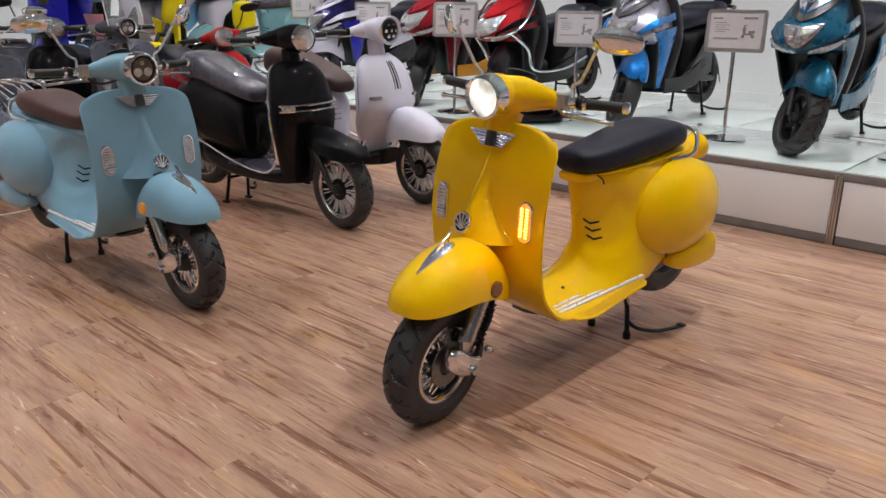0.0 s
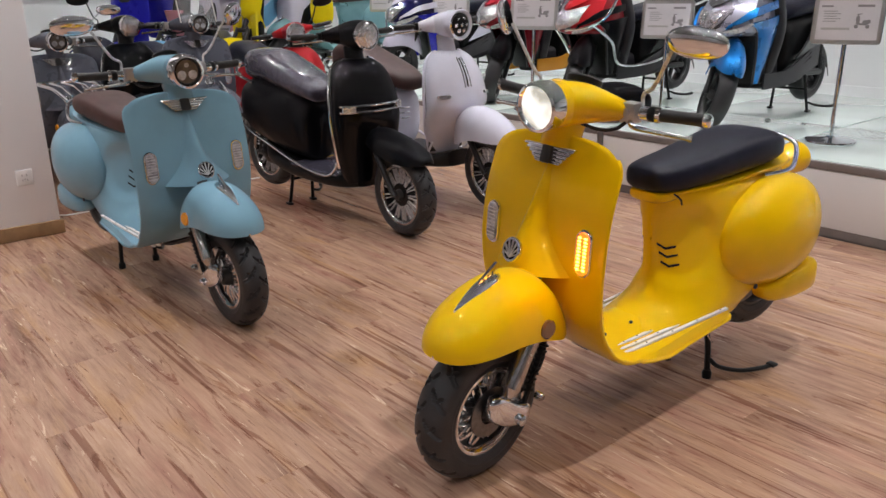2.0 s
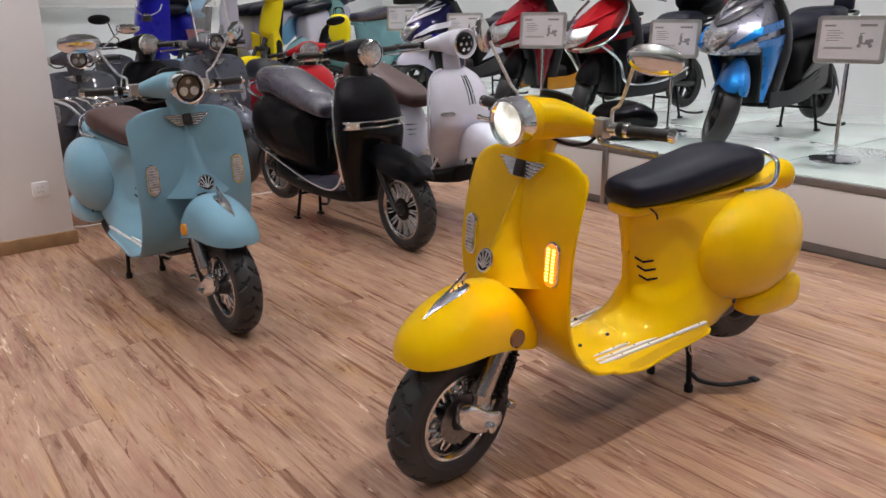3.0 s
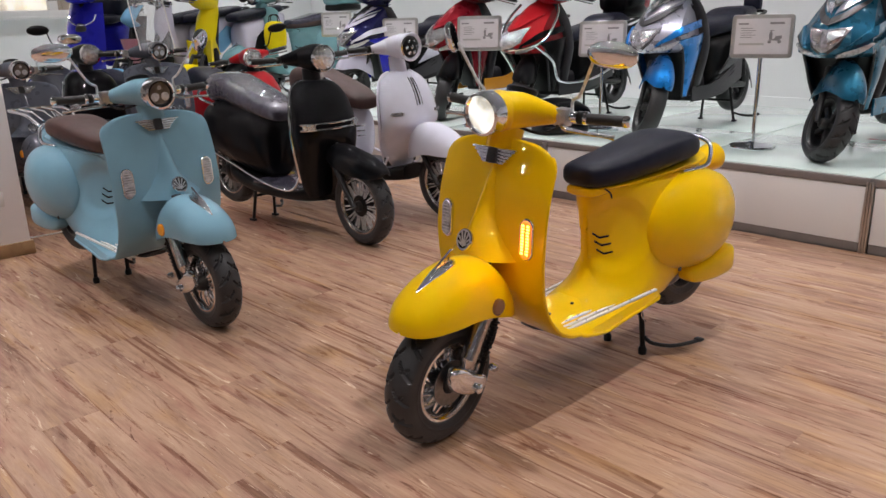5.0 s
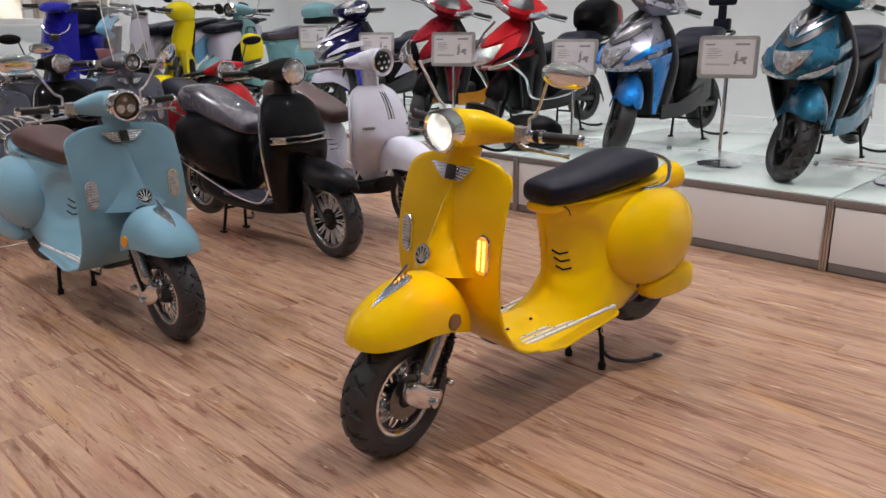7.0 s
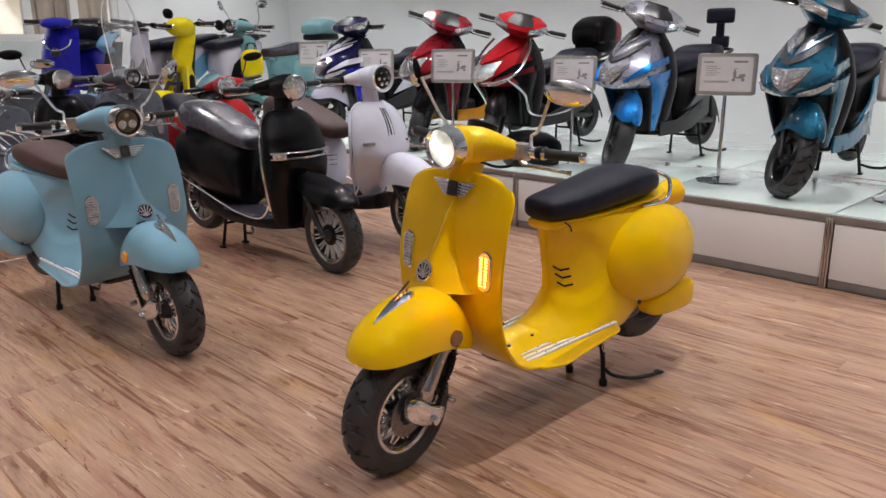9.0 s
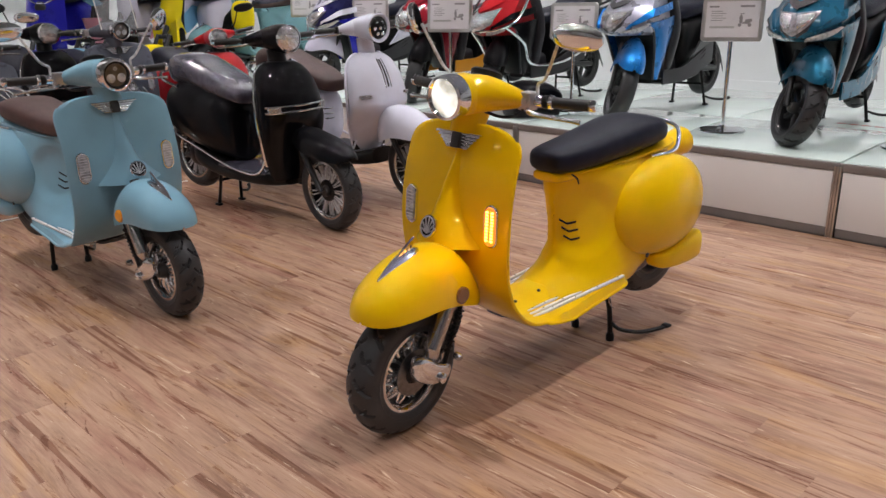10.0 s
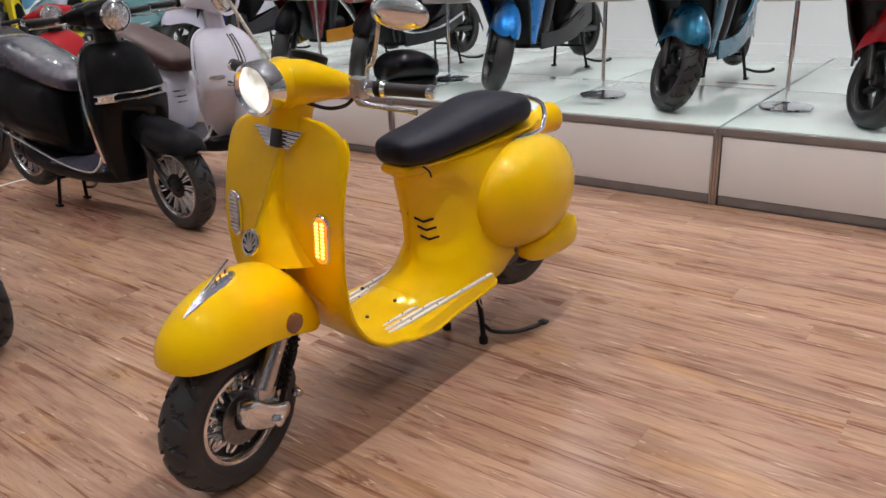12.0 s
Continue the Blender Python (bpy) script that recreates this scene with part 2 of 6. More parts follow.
P_LILAC = paint("lilac_white_paint", (0.62, 0.60, 0.72))
P_ORANGE = paint("orange_panel", (0.60, 0.26, 0.03))
P_PINK = paint("pink_paint", (0.62, 0.28, 0.32))
P_LTBLUE = paint("light_blue_panel", (0.22, 0.48, 0.72))

# ---- mesh kit: every builder returns (vertices, faces) ----
def spline(pts, n):
    """n points along a smooth curve through pts, of any dimension."""
    p = np.array(pts, float)
    if len(p) < 3:
        return np.array([p[0] + (p[-1] - p[0]) * t for t in np.linspace(0, 1, n)])
    q = np.vstack([2 * p[0] - p[1], p, 2 * p[-1] - p[-2]])
    out = []
    for t in np.linspace(0, len(p) - 1, n):
        i = min(int(t), len(p) - 2)
        f = t - i
        a, b, c, d = q[i], q[i + 1], q[i + 2], q[i + 3]
        out.append(0.5 * (2 * b + (c - a) * f + (2 * a - 5 * b + 4 * c - d) * f * f + (3 * b - a - 3 * c + d) * f ** 3))
    return np.array(out)


def loft(rings, cap=True, closed=True):
    """Skin over rings of equal length."""
    r = np.array(rings, float)
    m, n = r.shape[:2]
    f, last = [], (n if closed else n - 1)
    for i in range(m - 1):
        for j in range(last):
            k = (j + 1) % n
            f.append((i * n + j, i * n + k, (i + 1) * n + k, (i + 1) * n + j))
    if cap and closed:
        f.append(tuple(range(n))[::-1])
        f.append(tuple((m - 1) * n + j for j in range(n)))
    return r.reshape(-1, 3).tolist(), f


def shell(grid, thick):
    """A sheet of points given thickness along its normals."""
    g = np.array(grid, float)
    du, dv = np.gradient(g, axis=0), np.gradient(g, axis=1)
    nm = np.cross(du, dv)
    ln = np.linalg.norm(nm, axis=2, keepdims=True)
    nm = nm / np.maximum(ln, 1e-9)
    h = g + nm * thick
    m, n = g.shape[:2]
    v = np.vstack([g.reshape(-1, 3), h.reshape(-1, 3)]).tolist()
    f, s = [], m * n
    for i in range(m - 1):
        for j in range(n - 1):
            a, b, c, d = i * n + j, i * n + j + 1, (i + 1) * n + j + 1, (i + 1) * n + j
            f += [(a, b, c, d), (s + d, s + c, s + b, s + a)]
    rim = [i * n for i in range(m)] + [(m - 1) * n + j for j in range(1, n)] + [i * n + n - 1 for i in range(m - 2, -1, -1)] + [j for j in range(n - 2, 0, -1)]
    for a, b in zip(rim, rim[1:] + rim[:1]):
        f.append((a, b, s + b, s + a))
    return v, f


def tube(pts, r, n=10, steps=0, loop=False):
    p = spline(pts, steps) if steps else np.array(pts, float)
    rr = np.interp(np.linspace(0, 1, len(p)), np.linspace(0, 1, len(r)), r) if np.ndim(r) else np.full(len(p), r)
    t = np.gradient(p, axis=0)
    if loop:
        t = np.roll(p, -1, 0) - np.roll(p, 1, 0)
    t /= np.linalg.norm(t, axis=1, keepdims=True)
    up = np.array([0, 0, 1.0]) if abs(t[0][2]) < 0.9 else np.array([1.0, 0, 0])
    u = np.cross(t[0], up)
    u /= np.linalg.norm(u)
    rings = []
    for i in range(len(p)):
        u = u - t[i] * (u @ t[i])
        u /= np.linalg.norm(u)
        w = np.cross(t[i], u)
        rings.append([p[i] + rr[i] * (math.cos(a) * u + math.sin(a) * w) for a in np.linspace(0, 2 * math.pi, n, endpoint=False)])
    if loop:
        v, f = loft(rings, cap=False)
        m = len(p)
        f += [((m - 1) * n + j, (m - 1) * n + (j + 1) % n, (j + 1) % n, j) for j in range(n)]
        return v, f
    return loft(rings)


def lathe(profile, n=32, at=(0, 0, 0), axis=(0, 0, 1), cap=True):
    """Turn a profile of (radius, height) about an axis."""
    ax = Vector(axis).normalized()
    q = Vector((0, 0, 1)).rotation_difference(ax)
    rings = []
    for r, h in profile:
        rings.append([tuple(Vector(at) + q @ Vector((r * math.cos(a), r * math.sin(a), h))) for a in np.linspace(0, 2 * math.pi, n, endpoint=False)])
    return loft(rings, cap)


def oval(cx, cy, cz, rx, ry, rz, p=2.0, n=20, m=12):
    """A rounded body: superellipsoid."""
    def c(a, e):
        k = math.cos(a)
        return math.copysign(abs(k) ** e, k)
    def s(a, e):
        k = math.sin(a)
        return math.copysign(abs(k) ** e, k)
    e = 2.0 / p
    rings = []
    for b in np.linspace(-math.pi / 2 + 0.03, math.pi / 2 - 0.03, m):
        rings.append([(cx + rx * c(b, e) * c(a, e), cy + ry * c(b, e) * s(a, e), cz + rz * s(b, e)) for a in np.linspace(0, 2 * math.pi, n, endpoint=False)])
    return loft(rings)


def block(cx, cy, cz, sx, sy, sz, bevel=0.0, seg=2):
    bm = bmesh.new()
    bmesh.ops.create_cube(bm, size=1.0, matrix=Matrix.Translation((cx, cy, cz)) @ Matrix.Diagonal((sx, sy, sz, 1)))
    if bevel:
        bmesh.ops.bevel(bm, geom=bm.edges[:], offset=bevel, segments=seg, affect="EDGES", profile=0.6)
    bm.verts.index_update()
    v, f = [tuple(x.co) for x in bm.verts], [tuple(x.index for x in q.verts) for q in bm.faces]
    bm.free()
    return v, f


def plate(outline, thick, M=Matrix(), bevel=0.0):
    """A flat outline in x, y made thick upwards in z, then placed by M."""
    o = np.array(outline, float)
    n = len(o)
    rings = []
    ctr = o.mean(0)
    if bevel:
        k = 1 - bevel / max(1e-6, np.abs(o - ctr).max())
        sets = [(o, 0.0), (o, thick - bevel), (ctr + (o - ctr) * k, thick)]
    else:
        sets = [(o, 0.0), (o, thick)]
    for pts, z in sets:
        rings.append([tuple(M @ Vector((x, y, z))) for x, y in pts])
    return loft(rings)


def moved(vf, M):
    return [tuple(M @ Vector(v)) for v in vf[0]], vf[1]


def mirrored(vf):
    return [(x, -y, z) for x, y, z in vf[0]], [tuple(reversed(f)) for f in vf[1]]


def joined(*parts):
    v, f = [], []
    for pv, pf in parts:
        k = len(v)
        v += list(pv)
        f += [tuple(i + k for i in q) for q in pf]
    return v, f


def put(name, vf, mat, parent=None, label="", angle=38, M=None):
    """Link (vertices, faces) as one mesh object, smooth but for edges sharper than angle."""
    if M is not None:
        vf = moved(vf, M)
    me = bpy.data.meshes.new(name)
    me.from_pydata(vf[0], [], vf[1])
    bm = bmesh.new()
    bm.from_mesh(me)
    bmesh.ops.recalc_face_normals(bm, faces=bm.faces)
    bm.to_mesh(me)
    bm.free()
    me.materials.append(mat)
    me.shade_smooth()
    me.set_sharp_from_angle(angle=radians(angle))
    ob = new(name, me)
    if parent is not None:
        ob.parent = parent
    if label:
        tagged(ob, label)
    return ob


def share(name, mesh, parent, M):
    ob = new(name, mesh)
    ob.parent = parent
    ob.matrix_basis = M
    return ob


def superring(x, w, zb, zt, p=2.5, n=28, y0=0.0):
    """A ring across the x axis, rounded like a superellipse."""
    zc, h, e = (zb + zt) / 2, (zt - zb) / 2, 2.0 / p
    out = []
    for a in np.linspace(0, 2 * math.pi, n, endpoint=False):
        c, s = math.cos(a), math.sin(a)
        out.append((x, y0 + w * math.copysign(abs(c) ** e, c), zc + h * math.copysign(abs(s) ** e, s)))
    return out


def levelring(z, xf, xr, w, p=2.4, n=36, nose=0.0):
    """A level ring from xr to xf; nose narrows its front end."""
    xc, h, e = (xf + xr) / 2, (xf - xr) / 2, 2.0 / p
    out = []
    for a in np.linspace(0, 2 * math.pi, n, endpoint=False):
        c, s = math.cos(a), math.sin(a)
        k = math.copysign(abs(c) ** e, c)
        out.append((xc + h * k, w * (1 - nose * max(0, k) ** 1.5) * math.copysign(abs(s) ** e, s), z))
    return out


def xloft(table, n=28, steps=24, p=2.5):
    """Body along x from rows (x, half width, bottom, top)."""
    return loft([superring(x, max(w, 0.003), zb, zt, p, n) for x, w, zb, zt in spline(table, steps)])


def zloft(table, n=36, steps=20, p=2.4):
    """Body upwards from rows (z, front x, rear x, half width, nose)."""
    return loft([levelring(z, xf, xr, max(w, 0.003), p, n, nz) for z, xf, xr, w, nz in spline(table, steps)])


def arch(table, steps=26, n=15, p=2.6, thick=-0.004):
    """An arched shell along x from rows (x, half width, side edge z, top z): a mudguard."""
    g = []
    for x, w, zb, zt in spline(table, steps):
        row = []
        for a in np.linspace(0, math.pi, n):
            c, s = math.cos(a), math.sin(a)
            row.append((x, w * math.copysign(abs(c) ** (2 / p), c), zb + (zt - zb) * abs(s) ** (2 / p)))
        g.append(row)
    return shell(g, thick)


def stadium(w, h, n=10):
    """Outline of a slot: width w, height h, round ends."""
    r = w / 2
    top = [(r * math.cos(a), h / 2 - r + r * math.sin(a)) for a in np.linspace(0, math.pi, n)]
    return top + [(-x, -y) for x, y in top]

# ---- the showroom ----
X0, X1, Y0, Y1 = -10.2, 9.5, -8.5, 7.45
DECK_Y, DECK_Z = 4.64, 0.412


def structure(name, vf, mat, label, parent=None, angle=30):
    ob = put(name, vf, mat, parent, "", angle)
    return tagged(ob, label, name.split("_")[0], kind="structure")


floor = structure("floor", block((X0 + X1) / 2, (Y0 + Y1) / 2, -0.07, X1 - X0 + 0.4, Y1 - Y0 + 0.4, 0.12), M_JOINT, "brown laminate plank floor with a satin sheen")
# ceiling never in view; dark grey keeps its pale reflection off the glossy paint
structure("ceiling", block((X0 + X1) / 2, (Y0 + Y1) / 2, CEILING + 0.06, X1 - X0 + 0.4, Y1 - Y0 + 0.4, 0.12), M_CEIL, "dark grey ceiling over the showroom, out of view")
structure("wall_north", block((X0 + X1) / 2, Y1 + 0.1, CEILING / 2, X1 - X0 + 0.4, 0.2, CEILING), M_WALL, "pale grey painted wall behind the display platform")
structure("wall_south", block((X0 + X1) / 2, Y0 - 0.1, CEILING / 2, X1 - X0 + 0.4, 0.2, CEILING), M_WALL, "pale grey painted wall")
structure("wall_east", block(X1 + 0.1, (Y0 + Y1) / 2, CEILING / 2, 0.2, Y1 - Y0, CEILING), M_WALL, "pale grey painted wall")
# west wall with a window opening
WIN = (1.9, 4.78, 1.42, 2.70)
wy = [Y0, WIN[0], WIN[1], Y1]
structure("wall_west", joined(
    block(X0 - 0.1, (wy[0] + wy[1]) / 2, CEILING / 2, 0.2, wy[1] - wy[0], CEILING),
    block(X0 - 0.1, (wy[2] + wy[3]) / 2, CEILING / 2, 0.2, wy[3] - wy[2], CEILING),
    block(X0 - 0.1, (wy[1] + wy[2]) / 2, WIN[2] / 2, 0.2, wy[2] - wy[1], WIN[2]),
    block(X0 - 0.1, (wy[1] + wy[2]) / 2, (WIN[3] + CEILING) / 2, 0.2, wy[2] - wy[1], CEILING - WIN[3])), M_WALL, "pale grey painted wall with a window")

win = tagged(put("window_1", joined(*[block(X0 - 0.08, (WIN[0] + WIN[1]) / 2, zz, 0.10, WIN[1] - WIN[0], 0.07, 0.006) for zz in (WIN[2] + 0.035, WIN[3] - 0.035)], *[block(X0 - 0.08, yy, (WIN[2] + WIN[3]) / 2, 0.10, ww, WIN[3] - WIN[2] - 0.14, 0.006) for yy, ww in ((WIN[0] + 0.035, 0.07), (2.75, 0.10), (3.67, 0.10), (4.23, 0.10), (WIN[1] - 0.035, 0.07))]), M_PANEL), "white window frame with four lights", "window", kind="structure")
for ya, yb in ((1.97, 2.70), (2.80, 3.62), (3.72, 4.18), (4.28, 4.71)):
    gl = put("pane", block(X0 - 0.08, (ya + yb) / 2, (WIN[2] + WIN[3]) / 2, 0.006, yb - ya, WIN[3] - WIN[2] - 0.14), M_CLEAR, win, "clear window pane")
    gl.visible_shadow = False
put("window_sill", block(X0 + 0.03, (WIN[0] + WIN[1]) / 2, WIN[2] - 0.015, 0.10, WIN[1] - WIN[0] + 0.1, 0.03, 0.005), M_PANEL, win, "white window sill")
tagged(put("backdrop", block(X0 - 1.6, 3.2, 2.0, 0.02, 6.0, 4.0), M_OUTSIDE), "bright hazy daylight outside the window", "backdrop", kind="structure")

folds = [[(X0 - 0.165 + 0.018 * math.sin(u * 42.0) + 0.006 * math.sin(u * 97.0), 3.70 + 1.04 * u + 0.004 * k * math.sin(u * 30.0), 2.695 - 0.127 * k) for k in range(11)] for u in np.linspace(0, 1, 90)]
tagged(put("curtain", shell(folds, 0.004), M_CURTAIN, None, "", 60), "drawn tan cloth curtain hanging behind the window panes", "curtain")

# pillar with a wooden baseboard and a wall socket
PX, PY = -4.735, 1.495
structure("pillar_1", block(PX - 0.35, PY - 0.23, CEILING / 2, 0.70, 0.46, CEILING, 0.008), M_PILLAR, "white painted square pillar")
structure("baseboard_1", block(PX - 0.35, PY - 0.23, 0.040, 0.73, 0.49, 0.080, 0.006), M_BASEWOOD, "wooden baseboard round the pillar")
# display platform
deck = structure("platform", block((X0 + X1) / 2, (DECK_Y + 0.02 + Y1) / 2, (DECK_Z - 0.03) / 2, X1 - X0, Y1 - DECK_Y - 0.02, DECK_Z - 0.03), M_JOINT, "raised display platform with frosted glass top and white panels")
x = -1.137 - 2.2 * 4
while x < X1:
    a, b = max(x, X0), min(x + 2.2, X1)
    put("front_panel", block((a + b) / 2, DECK_Y - 0.002, 0.2085, b - a - 0.05, 0.024, 0.311, 0.002), M_PANEL, deck, "white laminate front panel")
    put("kick_strip", block((a + b) / 2, DECK_Y + 0.002, 0.026, b - a - 0.052, 0.026, 0.050, 0.002), M_SKIRT, deck, "grey kick strip")
    put("edge_trim", block((a + b) / 2, DECK_Y + 0.002, 0.3880, b - a - 0.004, 0.036, 0.040, 0.003), M_SKIRT, deck, "grey-brown metal edge trim")
    if a > X0:
        for k in (-0.014, 0.0, 0.014):
            put("upright", block(a + k, DECK_Y - 0.010, 0.1975, 0.011, 0.034, 0.395, 0.002), M_ALU, deck, "ribbed aluminium upright")
    for ta, tb in ((a, (a + b) / 2), ((a + b) / 2, b)):
        for ya, yb in ((DECK_Y + 0.016, 5.82), (5.82, Y1)):
            put("glass_tile", block((ta + tb) / 2, (ya + yb) / 2, DECK_Z - 0.012, tb - ta - 0.014, yb - ya - 0.014, 0.024, 0.002), M_TOPGLASS, deck, "pale green frosted glass tile")
    x += 2.2
structure("skirting_1", block((X0 + X1) / 2, Y1 - 0.008, DECK_Z + 0.045, X1 - X0, 0.016, 0.09), M_WALL, "painted skirting above the platform")

def wing_deck(xe, y0, y1, front):
    """A stretch of platform along the window wall, with its edge at xe."""
    w = structure("platform_wing", block((X0 + xe - 0.04) / 2, (y0 + y1) / 2, (DECK_Z - 0.03) / 2, xe - X0 - 0.04, y1 - y0, DECK_Z - 0.03), M_JOINT, "raised display platform along the window wall")
    for yy, d in ((y0, 1),) if front else ():
        put("end_panel", block((X0 + xe) / 2, yy - 0.008, 0.205, xe - X0 - 0.05, 0.016, 0.23), M_PANEL, w, "white laminate end panel")
        put("end_trim", block((X0 + xe) / 2, yy - 0.006, 0.352, xe - X0 - 0.02, 0.034, 0.062, 0.003), M_SKIRT, w, "grey-brown metal edge trim")
    put("front_panel", block(xe - 0.012, (y0 + y1) / 2, 0.205, 0.016, y1 - y0 - 0.05, 0.23), M_PANEL, w, "white laminate front panel")
    put("edge_trim", block(xe - 0.007, (y0 + y1) / 2, 0.352, 0.034, y1 - y0 - 0.004, 0.062, 0.003), M_SKIRT, w, "grey-brown metal edge trim")
    put("kick_strip", block(xe - 0.010, (y0 + y1) / 2, 0.045, 0.02, y1 - y0 - 0.05, 0.088, 0.002), M_SKIRT, w, "grey kick strip")
    for xa, xb in ((X0, (X0 + xe) / 2), ((X0 + xe) / 2, xe - 0.005)):
        put("glass_tile", block((xa + xb) / 2, (y0 + y1) / 2, DECK_Z - 0.012, xb - xa - 0.014, y1 - y0 - 0.014, 0.024, 0.002), M_TOPGLASS, w, "pale green frosted glass tile")


wing_deck(-6.18, 3.95, DECK_Y - 0.02, True)
wing_deck(-7.0, 1.86, 3.93, True)

# ---- wheels ----
@functools.lru_cache(maxsize=None)
def tyre_mesh(R, hw, rim, fine):
    n = 400 if fine else 56
    prof = spline([(rim, -0.74 * hw), (rim + 0.012, -0.93 * hw), ((R + rim) / 2, -hw), (R - 0.022, -0.88 * hw), (R - 0.007, -0.52 * hw), (R, 0),
                   (R - 0.007, 0.52 * hw), (R - 0.022, 0.88 * hw), ((R + rim) / 2, hw), (rim + 0.012, 0.93 * hw), (rim, 0.74 * hw)], 61 if fine else 17)
    pitches = round(2 * math.pi * R / 0.084)
    rings = []
    for i in range(n):
        a = 2 * math.pi * i / n
        ring = []
        for r, y in prof:
            if fine and r > R - 0.034:
                u = abs(y) / hw
                turn = a * pitches / (2 * math.pi) + (0.5 if y > 0 else 0.0)
                long_cut = (turn + 0.95 * u - 0.30 * u * u) % 1.0
                hook = (turn + 0.55 - 0.50 * u) % 1.0
                if (long_cut < 0.17 and 0.05 < u < 0.92) or (hook < 0.13 and 0.30 < u < 0.68):
                    r -= 0.0085
            elif fine and abs(r - rim - 0.028) < 0.0022:
                y += math.copysign(0.0016, y)
            ring.append((r * math.cos(a), y, r * math.sin(a)))
        rings.append(ring)
    v, f = loft(rings, cap=False, closed=False)
    m = len(prof)
    f += [((n - 1) * m + j, (n - 1) * m + j + 1, j + 1, j) for j in range(m - 1)]
    return v, f


def wheel(parent, name, at, R=0.212, hw=0.054, rim=0.125, style="wire", M=Matrix(), fine=True, disc=1, mat=None, label="black road tyre"):
    """A wheel: the tyre, with rim, hub, spokes and brake disc under it. M turns it with the steering."""
    P = M @ Matrix.Translation(at)
    w = put(name, tyre_mesh(R, hw, rim, fine), M_RUBBER, parent, label, 30)
    w.matrix_basis = P
    metal = mat or M_CHROME
    for sgn in (1, -1):
        lip = [(rim + 0.004, sgn * 0.72 * hw), (rim + 0.005, sgn * 0.84 * hw), (rim - 0.004, sgn * 0.86 * hw), (rim - 0.010, sgn * 0.74 * hw), (rim - 0.013, sgn * 0.58 * hw), (rim - 0.008, sgn * 0.56 * hw)]
        put("rim", lathe(lip, 48, axis=(0, 1, 0), cap=False), metal, w, "bright metal rim")
    well = [(rim - 0.008, -0.57 * hw), (rim - 0.014, -0.56 * hw), (rim - 0.022, -0.2 * hw), (rim - 0.022, 0.2 * hw), (rim - 0.014, 0.56 * hw), (rim - 0.008, 0.57 * hw)]
    put("rim_well", lathe(well, 48, axis=(0, 1, 0), cap=False), M_BLACKPL if style != "wire" else M_DARKSTEEL, w, "dark rim well")
    put("hub", lathe([(0.012, -0.062), (0.026, -0.058), (0.034, -0.04), (0.034, 0.04), (0.026, 0.058), (0.012, 0.062)], 20, axis=(0, 1, 0)), M_DARKSTEEL, w, "dark hub")
    r0, r1 = 0.028, rim - 0.016
    if style == "wire":
        vf = joined(*[tube([(r0, 0.026, 0), (r0 + 0.25 * (r1 - r0), 0.029, k * 0.008), (r0 + 0.62 * (r1 - r0), 0.027, k * 0.0145), (r1, 0.020, k * 0.007)], [0.0050, 0.0062, 0.0068, 0.0056], 6, 8) for k in (1, -1)])
        count, smat = 11, M_CHROME
    elif style == "blade":
        r2 = 0.062
        vf = joined(*[plate([(r2, k * 0.0050 - 0.0028), (r1 + 0.004, k * 0.0125 - 0.0036), (r1 + 0.004, k * 0.0125 + 0.0036), (r2, k * 0.0050 + 0.0028)], 0.012, pose(0, yy, 0, 90, 0, 0), 0.002) for k in (1, -1) for yy in (0.030, -0.018)])
        count, smat = 13, M_BLADE
    else:
        vf = block((r0 + r1) / 2, 0.0, 0.0, r1 - r0 + 0.01, 0.030, 0.030, 0.006)
        count, smat = 5, metal
    if style == "blade":
        put("hub_plate", lathe([(0.030, -0.034), (0.064, -0.032), (0.066, -0.020), (0.066, 0.020), (0.064, 0.034), (0.048, 0.037), (0.030, 0.036)], 32, axis=(0, 1, 0)), M_BLACKPL, w, "black hub plate")
        put("rim_face", lathe([(rim - 0.004, 0.040), (rim - 0.016, 0.040), (rim - 0.020, 0.034)], 48, axis=(0, 1, 0), cap=False), M_CHROME, w, "polished rim face")
    me = put("spoke", vf, smat, w, "", 30)
    for k in range(1, count):
        share("spoke", me.data, w, pose(0, 0, 0, 0, 360 * k / count, 0))
    if style == "wire":
        vf2 = mirrored(vf)
        me = put("spoke", vf2, smat, w, "", 30)
        for k in range(1, count):
            share("spoke", me.data, w, pose(0, 0, 0, 0, 360 * k / count + 18, 0))
    if disc:
        y = disc * 0.047
        put("brake_disc", lathe([(0.036, y - 0.002), (0.074, y - 0.002), (0.074, y + 0.002), (0.036, y + 0.002), (0.036, y - 0.002)], 40, axis=(0, 1, 0), cap=False), M_DISC if style != "cast" else M_DARKSTEEL, w, "perforated steel brake disc")
    return w


def steering(foot, head, degrees):
    """The turn about a raked steering axis from foot to head."""
    ax = Vector(head) - Vector(foot)
    return Matrix.Translation(foot) @ Matrix.Rotation(radians(degrees), 4, ax) @ Matrix.Translation(-Vector(foot))


